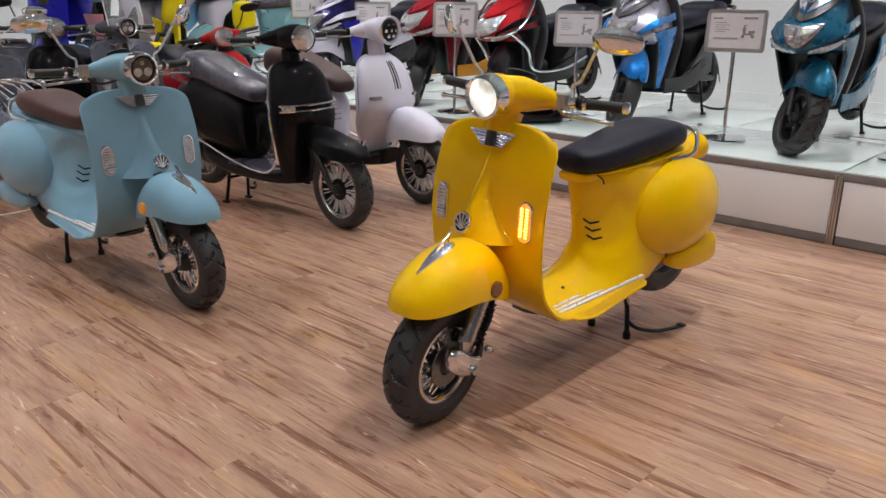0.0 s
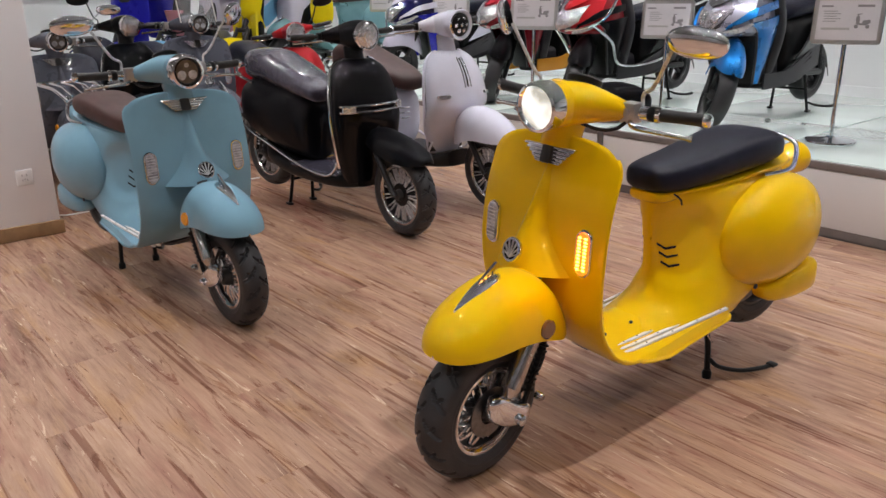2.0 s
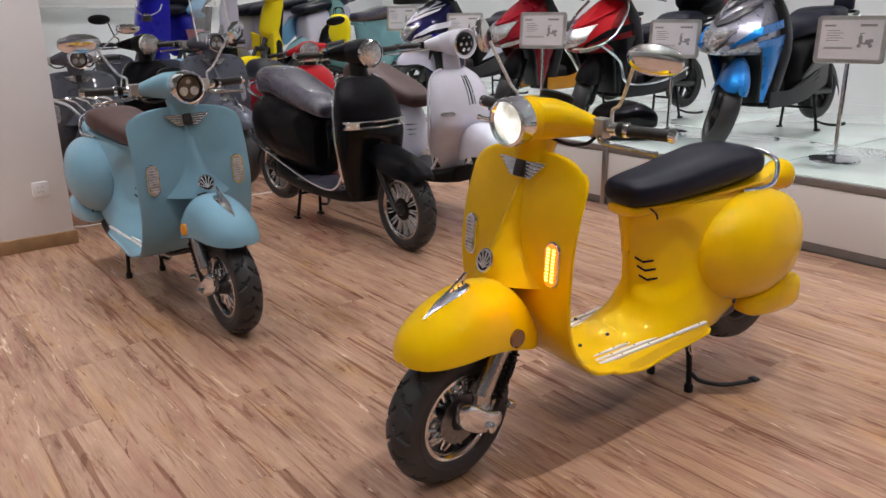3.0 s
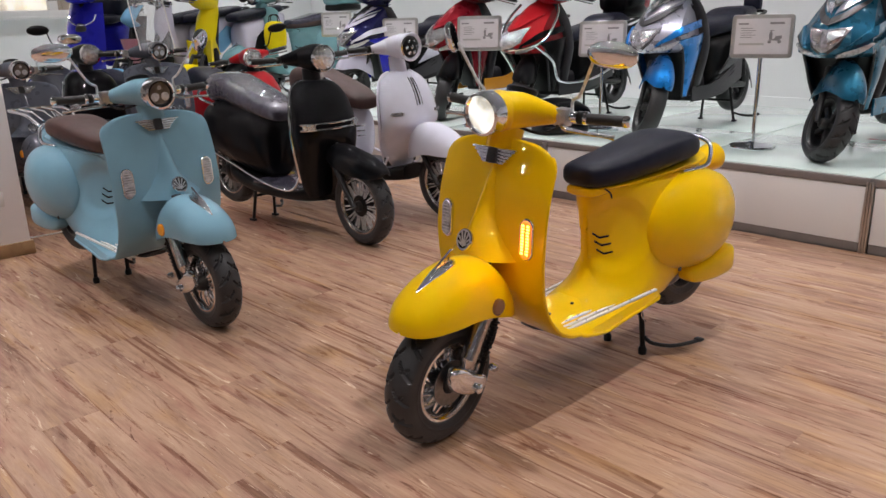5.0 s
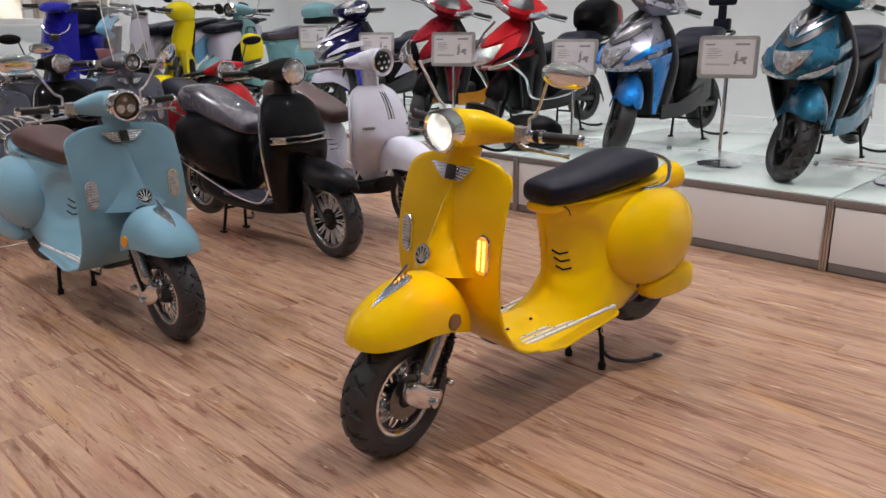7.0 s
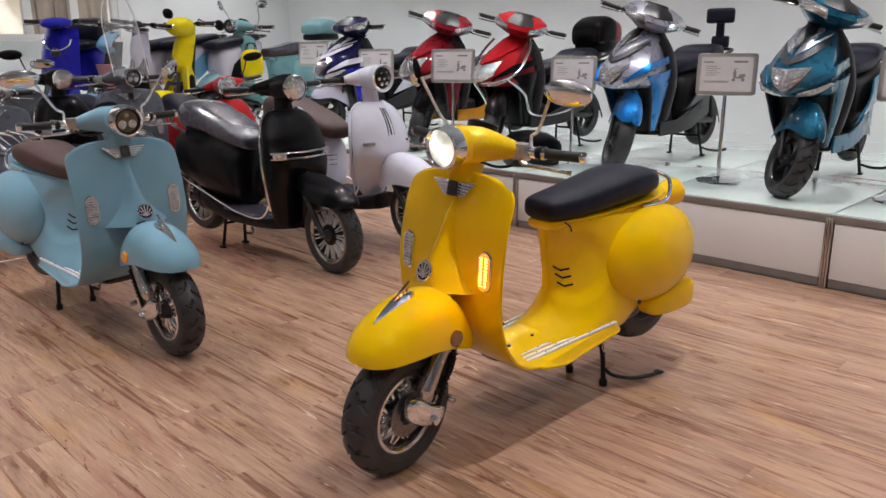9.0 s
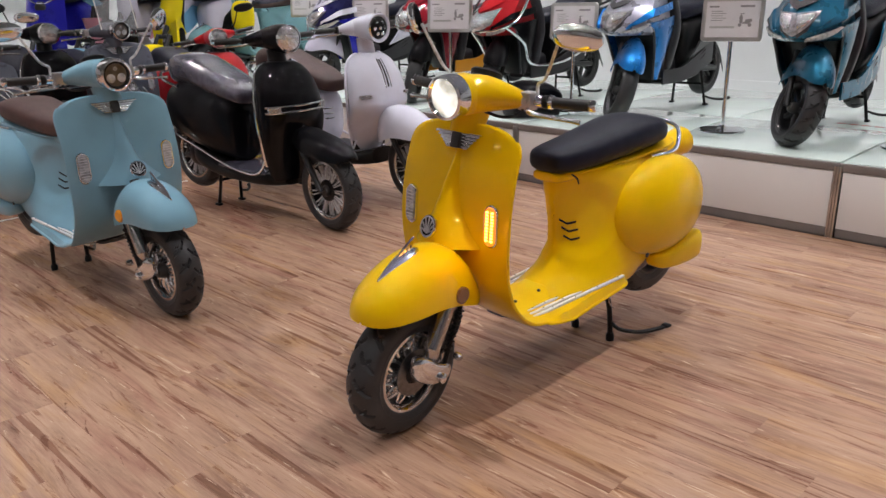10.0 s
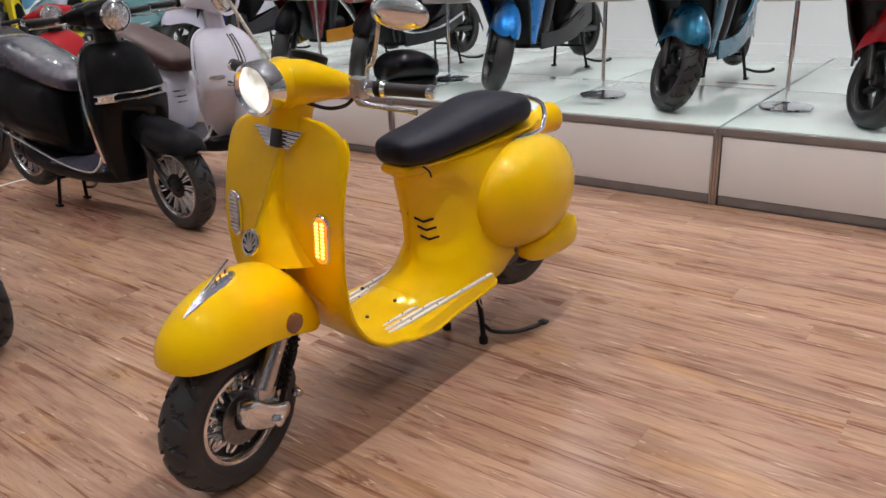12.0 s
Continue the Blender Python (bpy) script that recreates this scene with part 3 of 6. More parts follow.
def mirror_set(parent, base, out, M, side, size=(0.084, 0.038), stem=M_BLADE, back=M_CHROME, turn=0.0, bend=0.35):
    """A rear-view mirror: stem and convex back with the glass to the rider."""
    b, o = Vector(base), Vector(out)
    mid = b.lerp(o, bend)
    mid.z = b.z + (o.z - b.z) * 0.25
    s = put("mirror_stem", tube([b, b + Vector((0, 0, 0.035)), b.lerp(o, 0.22) + Vector((0, 0, 0.02)), o + Vector((-0.004, -side * size[0] * 0.7 * math.cos(radians(turn)), -0.016))], 0.0052, 8, 16), stem, parent, "bent silver mirror stem", M=M)
    vf = oval(0, 0, 0, 0.022, size[0], size[1], 2.2, 22, 12)
    vf = [(x if x > -0.006 else -0.006, y, z) for x, y, z in vf[0]], vf[1]
    T = M @ Matrix.Translation(o) @ pose(0, 0, 0, 0, 14, -side * (6 + turn))
    put("mirror_back", vf, back, s, "rounded mirror housing", M=T)
    g = [(size[0] * 0.9 * math.cos(a), size[1] * 0.9 * math.sin(a)) for a in np.linspace(0, 2 * math.pi, 24, endpoint=False)]
    put("mirror_glass", plate(g, 0.002, T @ pose(-0.0085, 0, 0, 0, 90, 0) @ pose(0, 0, 0, 0, 0, 90)), M_MIRROR, s, "mirror glass")


BODY_A = [(0.262, -0.560, -1.20, 0.150, 0.10), (0.282, -0.610, -1.22, 0.152, 0.15), (0.306, -0.662, -1.26, 0.153, 0.2), (0.340, -0.712, -1.32, 0.152, 0.25), (0.385, -0.745, -1.38, 0.148, 0.26), (0.44, -0.758, -1.42, 0.142, 0.26), (0.54, -0.752, -1.43, 0.133, 0.3),
          (0.64, -0.736, -1.42, 0.124, 0.3), (0.69, -0.724, -1.40, 0.118, 0.35), (0.712, -0.731, -1.39, 0.105, 0.35)]


def on_body(table, z, a, p=2.4):
    """A point on a zloft body and the outward turn there."""
    t = spline(table, 200)
    z0, xf, xr, w, nz = t[np.argmin(np.abs(t[:, 0] - z))]
    def pt(b):
        c, s, e = math.cos(b), math.sin(b), 2.0 / p
        k = math.copysign(abs(c) ** e, c)
        return Vector(((xf + xr) / 2 + (xf - xr) / 2 * k, w * (1 - nz * max(0, k) ** 1.5) * math.copysign(abs(s) ** e, s), z0))
    q, d = pt(a), pt(a + 0.02) - pt(a - 0.02)
    return q, math.degrees(math.atan2(-d.x, d.y))


def retro_scooter(O, heading, colour, seat_mat, steer=0.0, lit=False, label="", mirrors=((-0.33, 0.385, 1.205), (-0.40, -0.265, 1.215, -62)), rack=False, windshield=False, wrapped=False, wheel_shift=0.0, size=1.0, fine=True, z=0.0, group=""):
    """The round-shouldered scooter with a legshield, bulging side cowls and a round headlamp, on its centre stand."""
    T = Matrix.Translation((O[0], O[1], z)) @ Matrix.Rotation(radians(heading), 4, "Z") @ Matrix.Scale(size, 4)
    root = tagged(new("scooter"), label, "scooter", group)
    root.matrix_basis = T
    S = steering((-0.13, 0, 0.215), (-0.385, 0, 0.93), steer)
    F = Matrix.Translation((-0.42 * wheel_shift, wheel_shift, 0)) @ S
    q = root
    # legshield and floorboard in one pressing
    prof = spline([(-0.356, 0.920), (-0.334, 0.85), (-0.304, 0.75), (-0.288, 0.65), (-0.284, 0.55), (-0.296, 0.45), (-0.334, 0.362), (-0.42, 0.288), (-0.53, 0.261), (-0.68, 0.265), (-0.86, 0.283), (-1.03, 0.302)], 70)
    dd = np.gradient(prof, axis=0)
    arc = np.concatenate([[0], np.cumsum(np.hypot(*np.diff(prof, axis=0).T))])
    arc /= arc[-1]
    grid = []
    order = np.concatenate([np.linspace(0, 0.12, 16) ** 1.6 * (0.12 / 0.12 ** 1.6), np.linspace(0.125, 1, 60)])
    for s in order:
        px, pz = np.interp(s, arc, prof[:, 0]), np.interp(s, arc, prof[:, 1])
        tx, tz = np.interp(s, arc, dd[:, 0]), np.interp(s, arc, dd[:, 1])
        k = math.hypot(tx, tz)
        nx, nz = -tz / k, tx / k
        W = np.interp(s, [0, 0.25, 0.45, 0.6, 0.8, 1.0], [0.249, 0.254, 0.244, 0.216, 0.184, 0.167])
        if s < 0.075:
            W *= (1 - ((0.075 - s) / 0.075) ** 3.0) ** (1 / 3.0) if s > 0 else 0.0
        if s > 0.97:
            W *= 1 - 0.25 * ((s - 0.97) / 0.03) ** 2
        W = max(W, 0.012)
        back = 0.002 * float(np.interp(s, [0, 0.45, 0.62, 1], [1, 1, 0.15, 0.0]))
        row = []
        for u in np.linspace(-1, 1, 33):
            d = back * abs(u * W / 0.24) ** 2.3
            lip = 0.004 * max(0, (abs(u) - 0.925) / 0.075) ** 1.6
            tun = 0.046 * math.exp(-(u * W / 0.088) ** 4) * float(np.interp(s, [0, 0.56, 0.68, 1], [0, 0, 1, 1]))
            off = -d - (lip if s < 0.6 else 0.0)
            row.append((px + nx * off, u * W, pz + nz * off + tun - (lip * 9.0 * min(1.0, (s - 0.6) / 0.12) if s >= 0.6 else 0)))
        grid.append(row)
    shield = put("legshield", shell(grid, 0.006), colour, q, "one-piece painted legshield and floorboard", 50)
    edge = [(r[0][0], r[0][1], r[0][2]) for r in grid[6:]]
    for sgn in (1, -1):
        put("rolled_edge", tube([(a, sgn * abs(b), c) for a, b, c in edge], 0.0062, 8), colour, shield)
    # spine that carries the badge
    rows = []
    for zz, w, d in spline([(0.862, 0.024, 0.010), (0.80, 0.030, 0.022), (0.72, 0.042, 0.044), (0.65, 0.064, 0.070), (0.60, 0.092, 0.090), (0.556, 0.124, 0.100)], 18):
        x0 = float(np.interp(zz, prof[::-1, 1][20:], prof[::-1, 0][20:])) - 0.012
        rows.append([(x0 - 0.022 + (d + 0.034) * max(0, 1 - u * u) ** (0.8 + 0.7 * min(1.0, max(0.0, (zz - 0.556) / 0.10))), w * u * 1.34, zz) for u in np.linspace(-1, 1, 21)])
    put("horn_cover", loft(rows, cap=True), colour, shield, "", 55)
    xb = max(p[0] for p in min(rows, key=lambda r: abs(r[0][2] - 0.612)))
    fan = []
    for a in np.linspace(-0.30, math.pi + 0.30, 7):
        ex, ey = 0.0242 * math.cos(a), 0.0242 * math.sin(a)
        n = math.hypot(ex, ey + 0.019)
        ox, oy = -(ey + 0.019) / n, ex / n
        fan.append(plate([(-0.0006 * ox, -0.019 - 0.0006 * oy), (ex - 0.0016 * ox, ey - 0.0016 * oy), (ex + 0.0016 * ox, ey + 0.0016 * oy), (0.0006 * ox, -0.019 + 0.0006 * oy)], 0.0085))
    BM = Matrix.Translation((xb - 0.001, 0, 0.614)) @ Matrix.Scale(1.16, 4) @ pose(0, 0, 0, 0, 0, 90) @ pose(0, 0, 0, 72, 0, 0)
    badge = put("badge", joined(lathe([(0.0235, 0.0), (0.0315, 0.0), (0.0315, 0.006), (0.0290, 0.009), (0.0245, 0.009), (0.0240, 0.004)], 28, cap=False)), M_CHROME, q, "round chrome badge with a fan pattern", M=BM)
    for vf in fan:
        put("fan_blade", vf, M_BLADE, badge, M=BM)
    put("badge_face", lathe([(0.0240, 0.0), (0.0240, 0.005)], 24), P_BLACK, badge, "black badge ground", M=BM)
    # winged emblem under the headlamp
    EM = Matrix.Translation((-0.326, 0, 0.868)) @ Matrix.Scale(1.1, 4) @ pose(0, 0, 0, 0, 0, 90) @ pose(0, 0, 0, 74, 0, 0)
    bars = []
    for k in range(5):
        y, w = 0.019 - 0.0088 * k, 0.092 - 0.0115 * k
        bars.append(block(0, y, 0.009 - 0.0009 * k, 2 * w, 0.0060, 0.010, 0.002))
    emb = put("emblem", plate([(-0.092, 0.023), (0.092, 0.023), (0.043, -0.022), (-0.043, -0.022)], 0.007, EM), M_CHROME, q, "winged chrome emblem")
    for vf in bars:
        put("wing_bar", vf, M_CHROME, emb, M=EM)
    put("emblem_shield", block(0, 0.0, 0.0135, 0.036, 0.046, 0.012, 0.006), M_DARKSTEEL, emb, "dark emblem centre", M=EM)
    # indicators let into the legshield
    for sgn in (1, -1):
        IM = Matrix.Translation((-0.286, sgn * 0.192, 0.638)) @ pose(0, 0, 0, 0, -4, sgn * 2) @ pose(0, 0, 0, 90, 0, 90)
        on = lit and sgn == 1
        bez = put("indicator", plate(stadium(0.056, 0.132), 0.012, IM, 0.003), M_CHROME, q, "lit amber indicator in a chrome bezel" if on else "clear indicator in a chrome bezel")
        put("lens", plate(stadium(0.044, 0.119), 0.0155, IM, 0.003), M_LEDBED if on else M_LAMPGLASS, bez, "glowing amber lens" if on else "clear lens")
        if on:
            lamp = bpy.data.lights.new("indicator_light", "POINT")
            lamp.energy, lamp.color, lamp.shadow_soft_size = 0.22, (1.0, 0.30, 0.02), 0.03
            new("indicator_light", lamp).location = T @ Vector((-0.135, 0.205, 0.610))
            for k in range(10):
                for c in (-0.0105, 0.0105):
                    put("led", oval(c, -0.0432 + 0.0096 * k, 0.0155, 0.0066, 0.0036, 0.0026, 2, 8, 5), M_LED, bez, M=IM)
        else:
            for k in range(9):
                put("lens_rib", block(0, -0.044 + 0.011 * k, 0.0155, 0.036, 0.0034, 0.0026), M_LENS, bez, M=IM)
    for bx, by, bz in ((-0.62, 0.075, 0.313), (-0.62, -0.075, 0.313), (-0.50, 0.08, 0.306)) if fine else ():
        put("board_bolt", lathe([(0.006, -0.004), (0.006, 0.002), (0.003, 0.0035)], 10, (bx, by, bz)), M_DARKSTEEL, shield, "small dark bolt")
    # floor strips with rivets
    for sgn in (1, -1):
        for k, (y0, xa, xe) in enumerate(((0.152, -0.50, -1.01), (0.130, -0.50, -0.93), (0.107, -0.52, -0.78))):
            st = put("floor_strip", block((xa + xe) / 2, 0, 0.2755 + (0.0035 if k < 2 else 0.006), xa - xe, 0.013, 0.009, 0.003), M_STRIP, q, "pale metal floor strip", M=Matrix.Translation((0, sgn * y0, 0)) @ Matrix.Translation((-0.78, 0, 0)) @ pose(0, 0, 0, 0, 5.2, sgn * -2.6) @ Matrix.Translation((0.78, 0, 0)))
            if fine:
                for j in range(5):
                    xx = xa + (xe - xa) * (0.06 + 0.22 * j)
                    put("rivet", lathe([(0.0030, 0), (0.0028, 0.0012), (0.0015, 0.0018)], 8, (xx, 0, 0.2825 + (0.001 if k < 2 else 0.0035))), M_DARKSTEEL, st, M=Matrix.Translation((0, sgn * y0, 0)) @ Matrix.Translation((-0.78, 0, 0)) @ pose(0, 0, 0, 0, 5.2, sgn * -2.6) @ Matrix.Translation((0.78, 0, 0)))
    # rear body, cowls, tail
    bv, bf = zloft(BODY_A, 120, 60)
    # a shallow round dish pressed into each side, round the vents
    for k, (vx, vy, vz) in enumerate(bv):
        r = math.hypot(vx + 0.845, vz - 0.520) / 0.142
        if abs(vy) > 0.02 and r < 1.0:
            bv[k] = (vx, vy - math.copysign(0.016 * min(1.0, 3.2 * (1 - r)), vy), vz)
    body = put("rear_body", (bv, bf), colour, q, "painted rear body under the seat", 60)
    for sgn in (1, -1):
        cow = []
        for u in np.sin(np.linspace(-math.pi / 2 + 0.04, math.pi / 2 - 0.04, 44)):
            k = (1 - abs(u) ** 2.15) ** (1 / 2.15)
            zc = 0.508 + 0.012 * (1 - u * u) - 0.02 * min(0, u)
            cow.append(superring(-1.222 + 0.252 * u, max(0.006, 0.128 * (1 - abs(u) ** 2.0) ** 0.60), zc - 0.188 * k, zc + 0.190 * k, 2.05, 44, 0.124))
        vf = loft(cow)
        put("side_cowl", vf if sgn == 1 else mirrored(vf), colour, body, "bulging painted side cowl", 60)
        fin = xloft([(-1.16, 0.02, 0.300, 0.335), (-1.20, 0.046, 0.278, 0.352), (-1.30, 0.056, 0.270, 0.372), (-1.41, 0.054, 0.276, 0.392), (-1.450, 0.034, 0.290, 0.385)], 22, 16, 3.6)
        put("tail_fin", moved(fin, Matrix.Translation((0, sgn * 0.155, 0))), colour, body, "", 60)
        put("bolt", lathe([(0.009, 0), (0.009, 0.003), (0.005, 0.005)], 12, (-1.06, sgn * 0.205, 0.372), (0, sgn, 0)), M_DARKSTEEL, body)
        put("bolt", lathe([(0.010, 0), (0.010, 0.003), (0.005, 0.005)], 12, (-1.150, sgn * 0.118, 0.686), (0, sgn, 0.2)), M_STEEL, body)
        for k in range(3):
            c, turn = on_body(BODY_A, 0.520 - 0.031 * k, sgn * (0.56 + 0.03 * k))
            c.y -= sgn * 0.016 * min(1.0, max(0.0, 3.2 * (1 - math.hypot(c.x + 0.845, c.z - 0.520) / 0.142)))
            VM = Matrix.Translation(c) @ pose(0, 0, 0, 0, 0, turn) @ pose(0, 0, 0, 90, 0, 90)
            put("vent", joined(plate([(-0.033, 0.016), (-0.004, -0.002), (-0.004, -0.010), (-0.033, 0.008)], 0.0016, VM), plate([(-0.004, -0.002), (0.030, 0.003), (0.030, -0.004), (-0.004, -0.010)], 0.0016, VM)), M_BLACKPL, body, "black chevron vent slot")
    nac = put("tail_lamp", lathe([(0.020, -0.15), (0.032, -0.09), (0.046, -0.04), (0.056, 0.0), (0.058, 0.03), (0.054, 0.036)], 26, (-1.512, 0.0, 0.708), (-1, 0, 0.10)), colour, q, "round painted tail lamp pod")
    put("tail_lens", lathe([(0.050, 0.036), (0.046, 0.046), (0.03, 0.053)], 24, (-1.512, 0.0, 0.708), (-1, 0, 0.10)), M_REDLENS, nac, "red tail lens")
    for sgn in (1, -1):
        put("rear_indicator", oval(-1.462, sgn * 0.090, 0.600, 0.020, 0.018, 0.014), M_AMBER, body, "amber rear indicator")
    # seat
    seat = xloft([(-0.7, 0.025, 0.735, 0.762), (-0.715, 0.07, 0.709, 0.785), (-0.774, 0.096, 0.698, 0.796), (-0.889, 0.112, 0.704, 0.812), (-1.023, 0.124, 0.716, 0.838), (-1.137, 0.132, 0.73, 0.856), (-1.233, 0.128, 0.745, 0.855), (-1.281, 0.105, 0.757, 0.838), (-1.302, 0.05, 0.775, 0.815)], 36, 34, 3.0)
    st = put("seat", seat, seat_mat, q, "padded vinyl bench seat", 60)
    put("seat_pan", xloft([(-0.735, 0.03, 0.700, 0.716), (-0.78, 0.082, 0.694, 0.712), (-1.0, 0.108, 0.700, 0.722), (-1.30, 0.115, 0.728, 0.752), (-1.37, 0.05, 0.75, 0.768)], 24, 16, 3.5), colour, st)
    cap = put("hinge_cap", xloft([(-0.715, 0.030, 0.690, 0.704), (-0.722, 0.058, 0.672, 0.708), (-0.760, 0.070, 0.668, 0.712), (-0.800, 0.072, 0.672, 0.712)], 20, 10, 3.2), colour, q, "painted cap under the seat nose")
    put("cap_gap", tube([(-0.772, 0.071, 0.704), (-0.774, 0.100, 0.690), (-0.776, 0.106, 0.672)], 0.0028, 6, 8), M_BLACKPL, cap, "dark gap beside the cap")
    rail = [(-1.17, 0.115, 0.712), (-1.27, 0.132, 0.718), (-1.325, 0.126, 0.742), (-1.352, 0.098, 0.800), (-1.358, 0.0, 0.818), (-1.352, -0.098, 0.800), (-1.325, -0.126, 0.742), (-1.27, -0.132, 0.718), (-1.17, -0.115, 0.712)]
    put("grab_rail", tube(rail, 0.0085, 10, 50), M_CHROME, q, "chrome grab rail behind the seat")
    if rack:
        rk = put("luggage_rack", tube([(-1.38, 0.10, 0.80), (-1.50, 0.12, 0.85), (-1.72, 0.12, 0.86), (-1.74, 0.0, 0.86), (-1.72, -0.12, 0.86), (-1.50, -0.12, 0.85), (-1.38, -0.10, 0.80)], 0.008, 8, 40), M_CHROME, q, "chrome tube luggage rack")
        for y in (-0.06, 0, 0.06):
            put("rack_bar", tube([(-1.42, y, 0.82), (-1.55, y, 0.855), (-1.73, y, 0.86)], 0.005, 6), M_CHROME, rk)
        put("rack_stay", tube([(-1.42, 0.09, 0.68), (-1.70, 0.09, 0.855)], 0.006, 6), M_CHROME, rk)
    # underside, stand, rear wheel
    put("underframe", joined(xloft([(-0.48, 0.04, 0.236, 0.252), (-0.56, 0.075, 0.226, 0.248), (-0.95, 0.085, 0.236, 0.280), (-1.20, 0.10, 0.24, 0.36), (-1.30, 0.06, 0.26, 0.40)], 20, 16, 4), tube([(-0.62, 0.075, 0.236), (-1.02, 0.075, 0.245)], 0.012, 8)), M_DARKSTEEL, q, "dark underframe and battery tray")
    stand = put("centre_stand", joined(*[joined(tube([(-0.985, s * 0.07, 0.255), (-1.012, s * 0.082, 0.15), (-1.02, s * 0.088, 0.030)], 0.0105, 8, 8), lathe([(0.016, 0.0), (0.017, 0.02), (0.012, 0.032)], 12, (-1.02, s * 0.088, 0.001))) for s in (1, -1)], tube([(-1.01, -0.08, 0.17), (-1.01, 0.08, 0.17)], 0.009, 8)), M_BLACKPL, q, "black steel centre stand")
    put("stand_pedal", joined(tube([(-1.018, 0.095, 0.075), (-1.03, 0.125, 0.055), (-1.10, 0.165, 0.036), (-1.17, 0.200, 0.040), (-1.20, 0.215, 0.047)], 0.008, 8, 16), block(-1.205, 0.216, 0.050, 0.028, 0.030, 0.010, 0.003)), M_BLACKPL, stand, "black stand pedal")
    put("stand_spring", tube([(-0.96 - 0.006 * k, 0.10 + 0.006 * math.cos(k * 1.6), 0.24 - 0.012 * k + 0.004 * math.sin(k * 1.6)) for k in range(9)], 0.003, 5), M_STEEL, stand)
    wheel(q, "rear_wheel", (-1.325, 0, 0.322), M=Matrix(), fine=fine, disc=0, mat=M_DARKSTEEL)
    put("rear_mudguard", arch([(-1.12, 0.06, 0.44, 0.50), (-1.29, 0.066, 0.46, 0.565), (-1.43, 0.066, 0.40, 0.50), (-1.47, 0.06, 0.36, 0.42)], 16, 11), M_BLACKPL, q, "black inner mudguard")
    # fork, front wheel, mudguard, all turned with the bars
    wheel(q, "front_wheel", (-0.008, 0, 0.212), M=F, fine=fine, disc=1)
    fork = put("fork", joined(tube([(-0.215, 0, 0.565), (-0.17, 0, 0.48)], 0.028, 12), tube([(-0.17, -0.075, 0.475), (-0.17, 0.075, 0.475)], 0.022, 10), *[tube([(-0.16, s * 0.078, 0.47), (-0.075, s * 0.080, 0.285)], 0.017, 10) for s in (1, -1)]), M_DARKSTEEL, q, "dark fork legs", M=F)
    for s in (1, -1):
        put("fork_cover", joined(tube([(-0.128, s * 0.082, 0.430), (-0.040, s * 0.088, 0.292)], [0.026, 0.027], 18), tube([(-0.040, s * 0.088, 0.294), (-0.026, s * 0.088, 0.272)], [0.027, 0.015], 18)), M_STEEL, fork, "polished fork cover", M=F)
        put("axle_cover", joined(moved(xloft([(0.050, 0.010, 0.222, 0.262), (0.036, 0.022, 0.200, 0.278), (0.0, 0.026, 0.176, 0.270), (-0.045, 0.026, 0.160, 0.236), (-0.092, 0.022, 0.160, 0.212), (-0.114, 0.010, 0.172, 0.198)], 18, 18, 3.0), Matrix.Translation((-0.01, s * 0.086, 0.012))), lathe([(0.016, 0), (0.016, 0.03), (0.008, 0.036)], 14, (-0.062, s * 0.092, 0.196), (0, s, 0))), M_CHROME, fork, "polished link arm at the axle", M=F)
        coil = [(-0.168 + 0.062 * k / 60 + 0.015 * math.cos(k * 0.9) * 0.8, s * 0.088 + 0.015 * math.sin(k * 0.9), 0.385 - 0.125 * k / 60) for k in range(61)]
        put("damper", joined(tube([(-0.185, s * 0.088, 0.43), (-0.100, s * 0.088, 0.22)], 0.009, 8), tube(coil, 0.0042, 5)), M_BLACKPL, fork, "black coil damper", M=F)
        put("link_nut", lathe([(0.013, 0), (0.013, 0.016), (0.008, 0.024)], 10, (-0.140, s * 0.10, 0.238), (0, s, 0)), M_STEEL, fork, M=F)
    put("brake_caliper", joined(block(-0.085, 0.062, 0.262, 0.055, 0.036, 0.06, 0.010), block(-0.105, 0.072, 0.245, 0.03, 0.03, 0.03, 0.008)), M_STEEL, fork, "cast brake caliper", M=F)
    put("brake_hose", tube([(-0.17, 0.07, 0.43), (-0.168, 0.092, 0.385), (-0.145, 0.10, 0.33), (-0.11, 0.09, 0.28)], 0.005, 6, 20), M_BLACKPL, fork, "black brake hose", M=F)
    guard = arch([(0.168, 0.006, 0.421, 0.428), (0.165, 0.028, 0.421, 0.447), (0.156, 0.051, 0.421, 0.468), (0.138, 0.075, 0.422, 0.492), (0.106, 0.096, 0.424, 0.521), (0.065, 0.109, 0.426, 0.546), (0.015, 0.116, 0.427, 0.569), (-0.04, 0.119, 0.428, 0.584), (-0.11, 0.120, 0.420, 0.588), (-0.17, 0.120, 0.404, 0.574), (-0.22, 0.114, 0.388, 0.532), (-0.255, 0.098, 0.385, 0.480)], 40, 21, 2.35)
    g = put("front_mudguard", guard, colour, q, "painted full front mudguard", 60, M=F)
    crest = put("crest", xloft([(0.096, 0.003, 0.522, 0.535), (0.06, 0.012, 0.540, 0.556), (0.015, 0.021, 0.560, 0.576), (-0.03, 0.025, 0.574, 0.589), (-0.055, 0.018, 0.580, 0.593), (-0.064, 0.007, 0.583, 0.592)], 18, 20, 2.2), M_CHROME, g, "chrome wing crest on the mudguard", M=F)
    put("crest_fin", plate([(0.062, -0.034), (0.010, 0.0), (-0.052, 0.040), (-0.044, 0.012), (-0.050, -0.008)], 0.009, Matrix.Translation((0.0, 0.0045, 0.588)) @ pose(0, 0, 0, 90, 0, 0), 0.002), M_CHROME, crest, "upright chrome fin", M=F)
